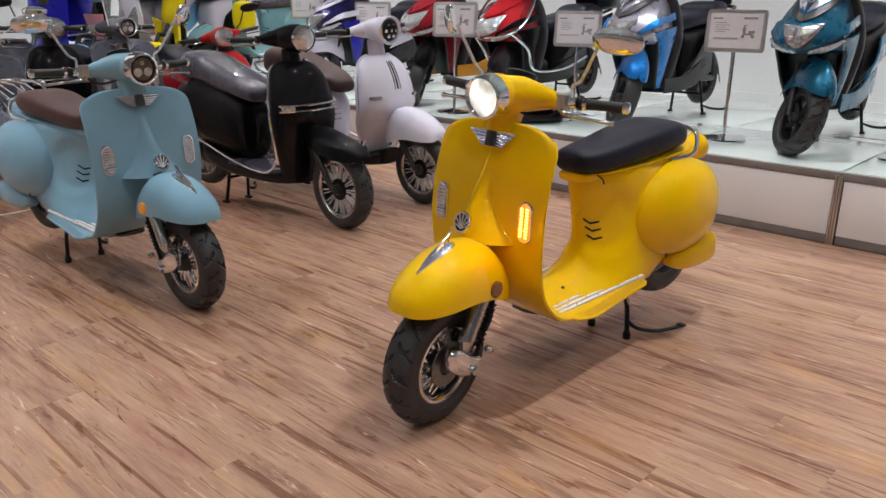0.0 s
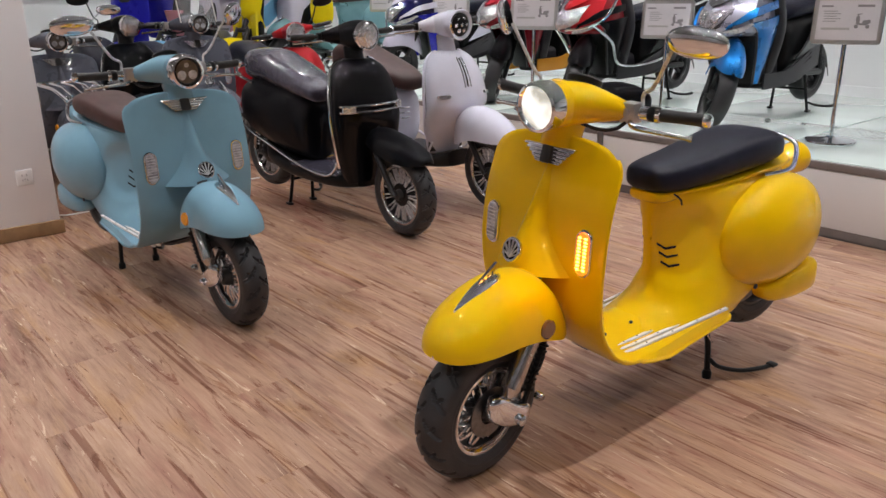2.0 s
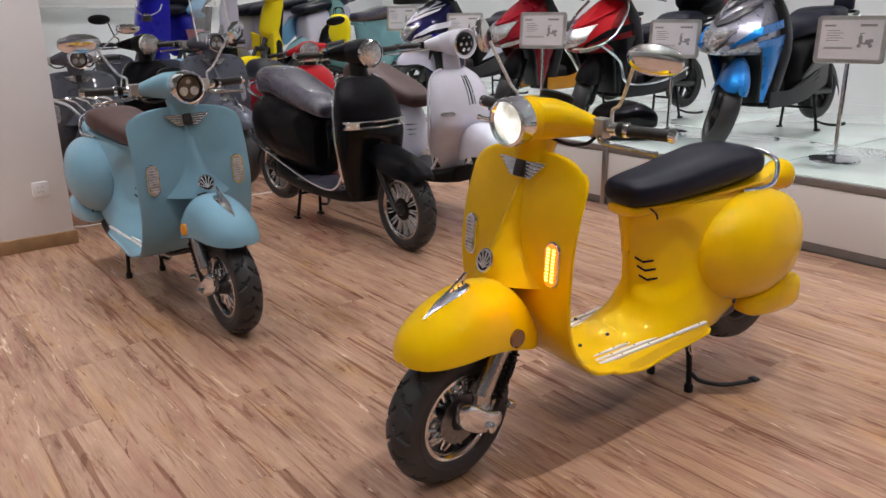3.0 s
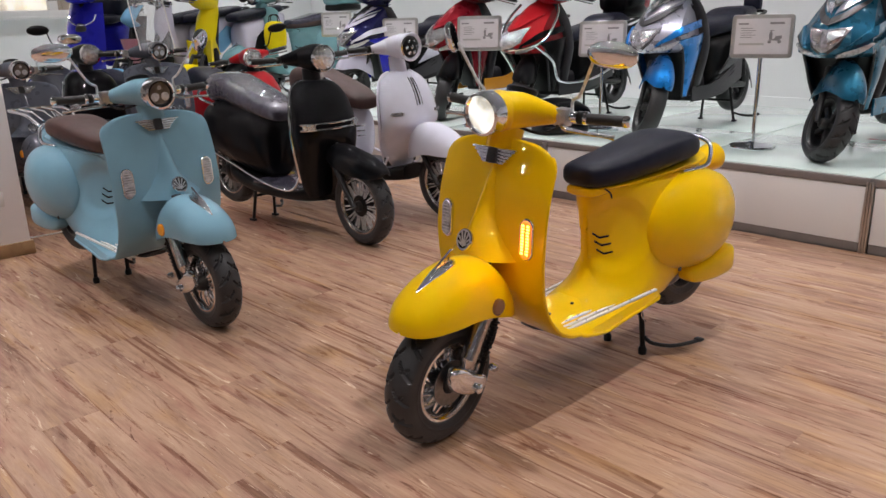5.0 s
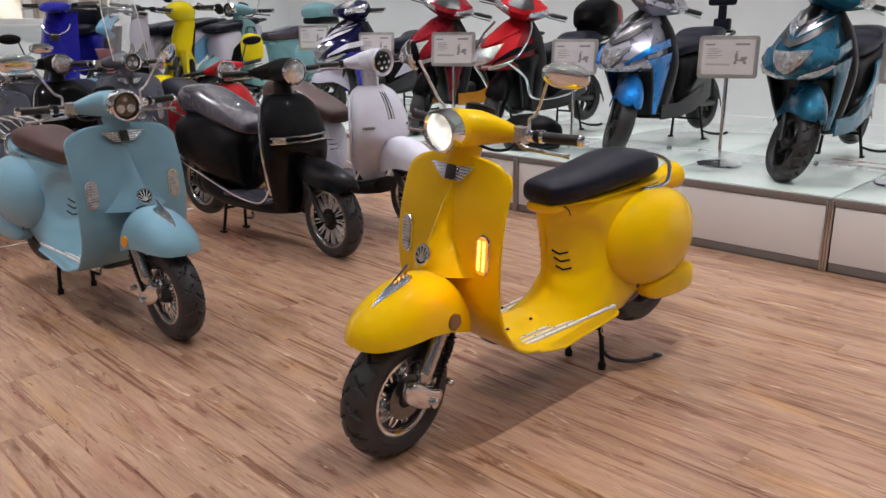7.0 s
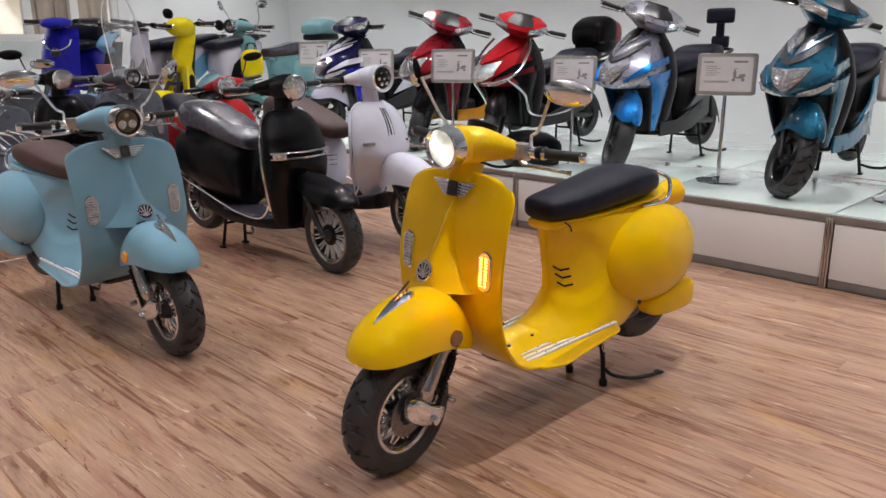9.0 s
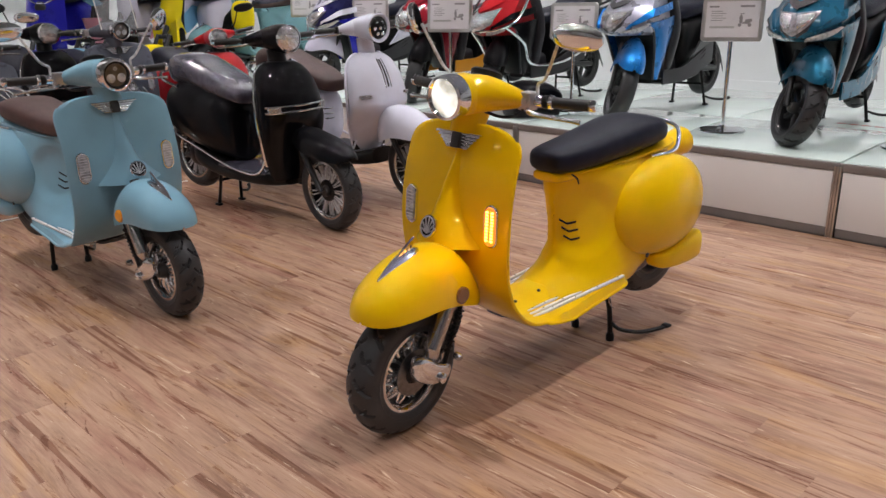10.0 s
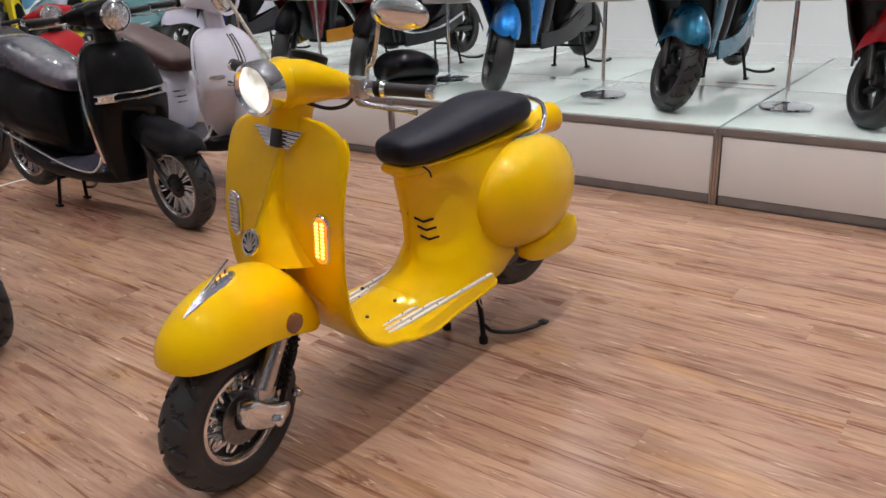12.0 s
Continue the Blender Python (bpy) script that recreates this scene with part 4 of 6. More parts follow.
    for k in range(3):
        put("fin_slot", block(-0.004 - 0.016 * k, 0, 0.588 + 0.0068 * k, 0.0050, 0.011, 0.012, 0.001), M_BLACKPL, crest, "dark slot in the fin", M=F)
    for s in (1, -1):
        put("side_reflector", lathe([(0.027, 0.0), (0.027, 0.008), (0.022, 0.012)], 24, (-0.140, s * 0.116, 0.448), (0.06, s, 0.05)), M_BROWNLENS if lit else M_AMBER, g, "round side reflector", M=F)
    # headset
    L = (-0.252, 0, 1.008)
    head = put("headset", joined(
        loft([superring(x, w, zb, zt, 2.2, 30) for x, w, zb, zt in spline([(-0.268, 0.060, 0.948, 1.068), (-0.30, 0.064, 0.946, 1.071), (-0.35, 0.068, 0.950, 1.068), (-0.42, 0.064, 0.970, 1.056), (-0.47, 0.056, 0.982, 1.046), (-0.50, 0.03, 0.995, 1.035)], 18)]),
        *[tube([(-0.335, 0, 1.008), (-0.385, s * 0.045, 1.010), (-0.432, s * 0.095, 1.002), (-0.458, s * 0.132, 0.996)], [0.064, 0.057, 0.039, 0.026], 24, 16) for s in (1, -1)],
        tube([(-0.385, 0, 0.99), (-0.368, 0, 0.93), (-0.355, 0, 0.885)], [0.062, 0.054, 0.056], 20, 8)), colour, q, "painted headset", 60, M=S)
    ax = (1, 0, -0.06)
    put("bezel", lathe([(0.061, -0.040), (0.0675, -0.036), (0.0685, 0.002), (0.066, 0.012), (0.058, 0.016), (0.050, 0.006)], 40, L, ax, False), M_CHROME, head, "chrome headlamp bezel", M=S)
    if lit:
        put("headlamp_glass", lathe([(0.052, 0.003), (0.046, 0.011), (0.034, 0.016), (0.011, 0.019)], 36, L, ax), M_HEADLIT, head, "lit headlamp glass", M=S)
    else:
        put("reflector", lathe([(0.054, 0.004), (0.045, -0.010), (0.028, -0.018), (0.004, -0.020)], 32, L, ax), M_REFLECT, head, "faceted lamp reflector", M=S)
        put("inner_ring", lathe([(0.054, 0.008), (0.056, 0.013), (0.049, 0.012), (0.046, 0.004)], 32, L, ax, False), M_BLACKPL, head, "black inner lamp ring", M=S)
        for k in range(3):
            a = radians(90 + 120 * k)
            put("lamp_cell", lathe([(0.020, -0.012), (0.022, -0.002), (0.018, 0.004), (0.007, 0.006)], 16, (L[0], L[1] + 0.026 * math.cos(a), L[2] + 0.026 * math.sin(a)), ax), M_LENS, head, "lamp cell", M=S)
    put("gauge", joined(lathe([(0.050, -0.012), (0.052, 0.004), (0.045, 0.010)], 24, (-0.445, 0, 1.062), (-0.35, 0, 1))), M_BLACKPL, head, "black speedometer housing", M=S)
    for s in (1, -1):
        bar = put("handlebar", tube([(-0.455, s * 0.12, 0.995), (-0.470, s * 0.20, 0.996), (-0.500, s * 0.352, 0.999)], 0.011, 10), M_CHROME, q, "chrome handlebar", M=S)
        D = Vector((-0.497 + 0.455, s * 0.215, 0.004)).normalized()
        def along(d):
            return Vector((-0.455, s * 0.12, 0.995)) + D * d
        put("clamp", joined(block(-0.462, s * 0.150, 0.994, 0.046, 0.046, 0.056, 0.007), lathe([(0.011, 0.0), (0.011, 0.004), (0.006, 0.005)], 14, (-0.439, s * 0.150, 0.996), (1, 0, 0))), M_ALU, bar, "cast switch clamp", M=S)
        put("throttle_tube", lathe([(0.017, 0.055), (0.0185, 0.058), (0.0185, 0.080), (0.016, 0.083)], 16, along(0), D), M_CHROME, bar, M=S)
        put("switch_ring", lathe([(0.0195, 0.083), (0.021, 0.085), (0.021, 0.098), (0.0195, 0.100)], 18, along(0), D), M_BLACKPL, bar, "black switch ring", M=S)
        put("knurled_ring", lathe([(0.0185, 0.100), (0.0215, 0.103), (0.0215, 0.112), (0.019, 0.115)], 22, along(0), D), M_CHROME, bar, M=S)
        put("grip", lathe([(0.0165, 0.115), (0.0172, 0.120), (0.0165, 0.170), (0.0172, 0.224), (0.0165, 0.228)], 18, along(0), D), M_GRIP, bar, "ribbed rubber grip", M=S)
        put("grip_end", lathe([(0.0170, 0.228), (0.0185, 0.232), (0.0185, 0.242), (0.012, 0.248)], 18, along(0), D), M_CHROME, bar, "chrome bar end", M=S)
        put("brake_lever", tube([(-0.448, s * 0.158, 0.974), (-0.425, s * 0.185, 0.966), (-0.428, s * 0.24, 0.962), (-0.455, s * 0.315, 0.955), (-0.464, s * 0.336, 0.953)], [0.007, 0.009, 0.0065, 0.006, 0.0095], 8, 18), M_STEEL, bar, "polished brake lever", M=S)
        put("cable", tube([(-0.445, s * 0.150, 0.972), (-0.432, s * 0.128, 0.950), (-0.398, s * 0.098, 0.946), (-0.370, s * 0.056, 0.960)], 0.0055, 6, 14), M_BLACKPL, bar, "black brake cable", M=S)
        for m in mirrors:
            if m[1] * s > 0:
                mirror_set(q, (-0.470, s * 0.178, 1.012), m[:3], S, s, (0.084, 0.038) if len(m) < 4 else (0.072, 0.050), turn=m[3] if len(m) > 3 else 0.0)
    if wrapped:
        put("seat_wrap", moved(seat, Matrix.Translation((0, 0, 0.006))), M_SEATWRAP, st, "crumpled clear film over the seat")
    if windshield:
        g = []
        for zz in np.linspace(1.02, 1.60, 12):
            f = (zz - 1.02) / 0.58
            w = 0.135 * (1 - 0.5 * max(0, f - 0.55) ** 2 / 0.2)
            g.append([(-0.24 - 0.16 * f - 0.30 * (u * w) ** 2 * 4, u * w, zz) for u in np.linspace(-1, 1, 15)])
        ws = put("windshield", shell(g, 0.003), M_ACRYLIC, q, "clear acrylic windshield", M=S)
        put("windshield_rim", tube([r[0] for r in g] + g[-1][1:-1] + [r[-1] for r in g][::-1], 0.005, 6), M_STRIP, ws, "pale edge of the windshield", M=S)
        ws.visible_shadow = False
    return root


def bar_end(parent, M, x, z, s, y0=0.13, y1=0.345, lever=True):
    """One side of a handlebar: tube, switch housing, grip, bar end and lever."""
    bar = put("handlebar", tube([(x, s * y0 * 0.3, z), (x - 0.01, s * y0, z), (x - 0.045, s * y1, z + 0.004)], 0.0115, 8), M_DARKSTEEL, parent, "dark handlebar", M=M)
    D = Vector((-0.035, s * (y1 - y0), 0.004)).normalized()
    b = Vector((x - 0.01, s * y0, z))
    put("switch_box", block(x - 0.015, s * (y0 + 0.03), z, 0.042, 0.045, 0.042, 0.008), M_BLACKPL, bar, "black switch housing", M=M)
    put("grip", lathe([(0.0165, 0.075), (0.0178, 0.080), (0.0168, 0.14), (0.0175, y1 - y0 - 0.01), (0.012, y1 - y0)], 14, b, D), M_GRIP, bar, "black rubber grip", M=M)
    put("grip_end", lathe([(0.0175, y1 - y0), (0.0185, y1 - y0 + 0.004), (0.013, y1 - y0 + 0.014)], 12, b, D), M_CHROME, bar, "bar end", M=M)
    if lever:
        put("brake_lever", tube([(x + 0.01, s * (y0 + 0.03), z - 0.012), (x + 0.042, s * (y0 + 0.06), z - 0.02), (x + 0.02, s * (y0 + 0.14), z - 0.024), (x - 0.012, s * y1, z - 0.026)], 0.0062, 7, 12), M_STEEL, bar, "silver brake lever", M=M)
    return bar


def running_gear(q, S, R, hw, rim, style, base, rear_z, fine, wheel_mat=None, stand_x=-1.02, disc=1, stand_y=0.088):
    wheel(q, "front_wheel", (0, 0, R), R, hw, rim, style, S, fine, disc, wheel_mat)
    wheel(q, "rear_wheel", (-base, 0, rear_z), R, hw, rim, style, Matrix(), fine, 0, wheel_mat)
    fk = put("fork", joined(*[tube([(-0.185, s * 0.066, 0.52), (-0.11, s * 0.072, 0.40), (0.0, s * 0.076, R)], [0.019, 0.019, 0.015], 10, 8) for s in (1, -1)], tube([(-0.33, 0, 0.74), (-0.185, 0, 0.50)], 0.024, 10), tube([(-0.185, -0.068, 0.505), (-0.185, 0.068, 0.505)], 0.020, 8)), M_DARKSTEEL, q, "dark telescopic fork", M=S)
    put("brake_caliper", block(-0.055, 0.075, R + 0.045, 0.06, 0.035, 0.07, 0.010), M_DARKSTEEL, fk, "brake caliper", M=S)
    st = put("centre_stand", joined(*[joined(tube([(stand_x + 0.03, s * stand_y * 0.75, 0.28), (stand_x - 0.01, s * stand_y, 0.012)], 0.011, 8), block(stand_x - 0.012, s * stand_y * 1.03, 0.010, 0.05, 0.028, 0.016, 0.004)) for s in (1, -1)], tube([(stand_x, -0.85 * stand_y, 0.17), (stand_x, 0.85 * stand_y, 0.17)], 0.010, 8)), M_BLACKPL, q, "black centre stand")
    put("stand_pedal", tube([(stand_x - 0.005, stand_y, 0.075), (stand_x - 0.03, stand_y + 0.06, 0.055), (stand_x - 0.09, stand_y + 0.125, 0.05), (stand_x - 0.13, stand_y + 0.15, 0.062)], [0.008, 0.010, 0.010, 0.013], 7, 12), M_BLACKPL, st, "stand pedal")
    put("swing_arm", joined(tube([(-0.95, 0.09, 0.30), (-base, 0.095, rear_z)], 0.024, 8), tube([(-0.95, -0.09, 0.30), (-base, -0.095, rear_z)], 0.024, 8)), M_DARKSTEEL, q, "dark swing arm")
    for s in (1, -1):
        coil = [(-base + 0.02 + 0.05 * k / 48 + 0.018 * math.cos(k * 1.05) * 0.9, s * 0.105 + 0.018 * math.sin(k * 1.05), rear_z + 0.05 + 0.16 * k / 48) for k in range(49)]
        put("shock_absorber", joined(tube(coil, 0.0048, 5), tube([(-base + 0.015, s * 0.105, rear_z), (-base + 0.09, s * 0.105, rear_z + 0.27)], 0.010, 7)), M_DARKSTEEL, q, "rear shock absorber")
    put("rear_hugger", arch([(-base + 0.16, 0.055, rear_z + 0.10, rear_z + 0.18), (-base, 0.06, rear_z + 0.15, rear_z + R + 0.035), (-base - 0.17, 0.06, rear_z + 0.07, rear_z + 0.17), (-base - 0.27, 0.055, rear_z - 0.06, rear_z + 0.02)], 14, 9), M_BLACKPL, q, "black rear mudguard")


def classic_scooter(O, heading, colour, seat_mat, steer, label, chrome=True, fine=True, mirrors=(), z=0.0, group="", slots=False, size=1.0):
    """The rounder classic scooter: bulging apron, chrome trim, long seat, bladed alloy wheels."""
    T = Matrix.Translation((O[0], O[1], z)) @ Matrix.Rotation(radians(heading), 4, "Z") @ Matrix.Scale(size, 4)
    q = tagged(new("scooter"), label, "scooter", group)
    q.matrix_basis = T
    S = steering((-0.08, 0, 0.24), (-0.40, 0, 0.98), steer)
    B = S if chrome else Matrix.Translation((0, 0, 0.032)) @ S
    ap = [(0.27, -0.285, -0.42, 0.143, 0.0), (0.38, -0.262, -0.41, 0.182, 0.05), (0.5, -0.235, -0.4, 0.211, 0.12), (0.62, -0.21, -0.405, 0.226, 0.2), (0.72, -0.215, -0.415, 0.222, 0.22), (0.82, -0.245, -0.43, 0.205, 0.22), (0.9, -0.29, -0.45, 0.171, 0.2), (0.945, -0.335, -0.455, 0.116, 0.15), (0.955, -0.37, -0.44, 0.055, 0.0)]
    if not chrome:
        ap = [(0.29, -0.40, -0.50, 0.115, 0.0), (0.38, -0.365, -0.48, 0.150, 0.05), (0.5, -0.305, -0.45, 0.208, 0.12)] + [(r[0], r[1], r[2], 1.12 * r[3], r[4]) for r in ap[3:]]
    apron = put("apron", zloft(ap, 44, 34, 2.6), colour, q, "glossy bulging front apron", 60)
    t = spline(ap, 60)
    trim = M_CHROME if chrome else colour
    for s in (1, -1):
        line = [(r[2] + 0.05, s * (r[3] * 0.985 + 0.004), r[0]) for r in t[6:56]]
        put("apron_trim", tube(line, 0.0085, 8), trim, apron, "bright trim round the apron")
        put("sill_trim", tube([(-0.365, s * 0.178, 0.40), (-0.40, s * 0.190, 0.335), (-0.47, s * 0.196, 0.302), (-0.62, s * 0.198, 0.308), (-0.80, s * 0.202, 0.345), (-1.00, s * 0.208, 0.405), (-1.25, s * 0.205, 0.475), (-1.46, s * 0.165, 0.535)], 0.0085, 8, 40), trim, apron, "bright trim along the sill")
    if chrome:
        for zz in (0.680, 0.712):
            r = t[np.argmin(np.abs(t[:, 0] - zz))]
            band = []
            for a in np.linspace(-1.35, 1.35, 25):
                c, sn = math.cos(a), math.sin(a)
                k = abs(c) ** (2 / 2.6)
                band.append(((r[1] + r[2]) / 2 + (r[1] - r[2]) / 2 * k + 0.002, (r[3] + 0.003) * (1 - r[4] * k ** 1.5) * math.copysign(abs(sn) ** (2 / 2.6), sn), zz))
            put("chrome_band", tube(band, 0.0072, 8), M_CHROME, apron, "chrome band across the apron")
        put("crest", plate([(-0.018, 0.02), (0.018, 0.02), (0.0, -0.022)], 0.008, Matrix.Translation((-0.318, 0, 0.912)) @ pose(0, 0, 0, 0, 0, 90) @ pose(0, 0, 0, 52, 0, 0)), M_CHROME, apron, "small chrome crest")
    else:
        spine = put("spine_trim", joined(*[tube([on_body(ap, zz, y, 2.6)[0] for zz in (0.915, 0.87, 0.80, 0.74)], 0.0046, 8, 14) for y in (-0.075, 0.075)]), M_CHROME, apron, "chrome spine trim")
        put("spine_inlay", tube([on_body(ap, zz, 0.0, 2.6)[0] for zz in (0.912, 0.87, 0.80, 0.744)], 0.0060, 8, 14), M_DARKSTEEL, spine, "dark inlay of the spine")
    for s in (1, -1):
        c, turn = on_body(ap, 0.696, s * 0.98, 2.6)
        IM = Matrix.Translation(c) @ pose(0, 0, 0, 0, -3, turn) @ pose(0, 0, 0, 90, 0, 90) @ pose(0, 0, -0.006)
        sh = [(-0.040, -0.016), (0.034, -0.022), (0.040, 0.0), (0.034, 0.022), (-0.040, 0.016)]
        if chrome:
            put("indicator", plate(sh, 0.018, IM, 0.006), M_FACET, apron, "clear indicator lens")
        else:
            slim = [(-0.048, -0.004), (-0.030, -0.014), (0.040, -0.012), (0.052, 0.003), (0.034, 0.013), (-0.036, 0.011)]
            ind = put("indicator", plate(slim, 0.016, IM, 0.004), M_CHROME, apron, "slim chrome indicator")
            put("lens", plate([(0.80 * a, 0.70 * b) for a, b in slim], 0.0185, IM, 0.003), M_LAMPGLASS, ind, "smoked lens")
    put("leg_panel", zloft([(0.33, -0.40, -0.44, 0.15, 0), (0.6, -0.395, -0.44, 0.175, 0), (0.86, -0.43, -0.47, 0.13, 0)], 24, 10, 4), M_GREYPL, q, "grey inner leg panel")
    put("sill", xloft([(-0.30, 0.10, 0.235, 0.34), (-0.38, 0.165, 0.228, 0.322), (-0.55, 0.188, 0.225, 0.300), (-0.85, 0.192, 0.235, 0.318), (-1.08, 0.185, 0.28, 0.39), (-1.2, 0.12, 0.32, 0.42)], 28, 22, 4), M_BLACKPL, q, "lower sill panel")
    put("footboard", xloft([(-0.40, 0.14, 0.292, 0.312), (-0.46, 0.182, 0.296, 0.316), (-0.84, 0.190, 0.302, 0.326)], 24, 8, 5), M_SEATWRAP if chrome else M_GREYPL, q, "dark footboard under clear film" if chrome else "ribbed grey footboard")
    rear = put("rear_body", xloft([(-0.755, 0.07, 0.33, 0.63), (-0.779, 0.125, 0.325, 0.690), (-0.868, 0.165, 0.325, 0.750), (-1.007, 0.195, 0.345, 0.802), (-1.165, 0.205, 0.385, 0.815), (-1.314, 0.192, 0.43, 0.805), (-1.426, 0.15, 0.48, 0.775), (-1.495, 0.085, 0.54, 0.73), (-1.514, 0.03, 0.57, 0.7)], 36, 36, 2.5), colour, q, "glossy rounded rear body", 60)
    if slots:
        for k in range(3):
            put("chrome_slot", tube([(-0.96, -0.186 + 0.004 * k, 0.60 - 0.034 * k), (-0.868, -0.163 + 0.004 * k, 0.59 - 0.034 * k), (-0.795, -0.128 + 0.004 * k, 0.58 - 0.034 * k), (-0.760, -0.07, 0.57 - 0.034 * k), (-0.752, 0.0, 0.57 - 0.034 * k)], 0.0055, 6, 16), M_CHROME, rear, "chrome slot trim")
    put("tail_lamp", oval(-1.575, 0, 0.595, 0.035, 0.07, 0.04, 2.4), M_REDLENS, rear, "red tail lamp")
    put("seat", xloft([(-0.690, 0.034, 0.70, 0.735), (-0.708, 0.1, 0.685, 0.772), (-0.79, 0.136, 0.695, 0.828), (-0.93, 0.150, 0.72, 0.882), (-1.064, 0.156, 0.75, 0.925), (-1.185, 0.152, 0.77, 0.967), (-1.325, 0.142, 0.775, 0.975), (-1.418, 0.105, 0.782, 0.951), (-1.45, 0.053, 0.805, 0.905)], 32, 34, 2.9), seat_mat, q, "long padded seat" if seat_mat is not M_SEATWRAP else "long dark seat wrapped in clear film", 60)
    put("grab_rail", tube([(-1.26, 0.15, 0.77), (-1.42, 0.15, 0.805), (-1.52, 0.1, 0.845), (-1.54, 0, 0.855), (-1.52, -0.1, 0.845), (-1.42, -0.15, 0.805), (-1.26, -0.15, 0.77)], 0.010, 8, 36), M_CHROME, q, "chrome grab rail")
    put("motor_cover", xloft([(-0.98, 0.05, 0.26, 0.32), (-1.05, 0.11, 0.24, 0.38), (-1.22, 0.13, 0.24, 0.40), (-1.34, 0.07, 0.28, 0.38)], 18, 12, 3), M_BLACKPL, q, "black motor cover")
    running_gear(q, S, 0.240, 0.054, 0.165, "blade", 1.33, 0.315, fine, M_STEEL, disc=0)
    peaked = [(0.222, 0.012, 0.447, 0.455), (0.205, 0.045, 0.433, 0.475), (0.15, 0.078, 0.427, 0.513), (0.06, 0.093, 0.43, 0.547), (-0.06, 0.1, 0.445, 0.575), (-0.16, 0.098, 0.475, 0.59), (-0.24, 0.08, 0.505, 0.585)]
    round_ = [(0.175, 0.012, 0.46, 0.475), (0.165, 0.06, 0.447, 0.505), (0.13, 0.092, 0.443, 0.543), (0.06, 0.112, 0.443, 0.59), (-0.03, 0.122, 0.447, 0.625), (-0.12, 0.122, 0.435, 0.635), (-0.2, 0.112, 0.405, 0.62), (-0.26, 0.09, 0.395, 0.585)]
    put("front_mudguard", arch(peaked if chrome else round_, 34, 19, 2.3), colour, q, "glossy peaked front mudguard", 60, M=S)
    head = put("headset", joined(loft([superring(x, w, zb, zt, 2.3, 30) for x, w, zb, zt in spline([(-0.275, 0.074, 1.005, 1.150), (-0.31, 0.082, 1.000, 1.160), (-0.37, 0.098, 1.005, 1.160), (-0.44, 0.105, 1.025, 1.145), (-0.50, 0.085, 1.045, 1.125), (-0.525, 0.04, 1.06, 1.11)], 20)]),
        *[tube([(-0.40, 0, 1.085), (-0.43, s * 0.08, 1.082), (-0.47, s * 0.165, 1.078)], [0.06, 0.050, 0.024], 16, 10) for s in (1, -1)]), colour, q, "rounded headlamp cowl", 60, M=B)
    put("neck", tube([(-0.42, 0, 1.02), (-0.40, 0, 0.88)], [0.052, 0.06], 16), M_BLACKPL if chrome else colour, q, "steering neck cover", M=B)
    L, ax = (-0.272, 0, 1.080), (1, 0, -0.06)
    put("bezel", lathe([(0.070, -0.02), (0.077, -0.016), (0.078, 0.006), (0.070, 0.012)], 34, L, ax, False), M_CHROME, head, "headlamp ring", M=B)
    lens = put("headlamp", lathe([(0.071, 0.004), (0.060, 0.016), (0.036, 0.024), (0.010, 0.027)], 32, L, ax), M_FACET if chrome else M_BLACKPL, q, "faceted headlamp" if chrome else "dark headlamp glass", M=B)
    if not chrome:
        for k in range(7):
            rr, a = (0.0, 0.0) if k == 6 else (0.037, radians(60 * k))
            put("lamp_cell", lathe([(0.013, 0.014), (0.014, 0.024), (0.010, 0.028), (0.004, 0.029)], 14, (L[0] - 0.004 * (k < 6), rr * math.cos(a), L[2] + rr * math.sin(a)), ax), M_FACET, lens, "small lamp cell", M=B)
    if not chrome:
        put("brim", lathe([(0.080, -0.085), (0.086, -0.03), (0.092, 0.014), (0.088, 0.018), (0.078, 0.004)], 34, L, ax, False), colour, head, "flared brim round the headlamp", M=B)
    for s in (1, -1):
        bar_end(q, B, -0.465, 1.078, s)
        if s in mirrors:
            mirror_set(q, (-0.475, s * 0.165, 1.09), (-0.43, s * 0.30, 1.27), B, s, stem=M_BLACKPL, back=M_BLACKPL)
    return q


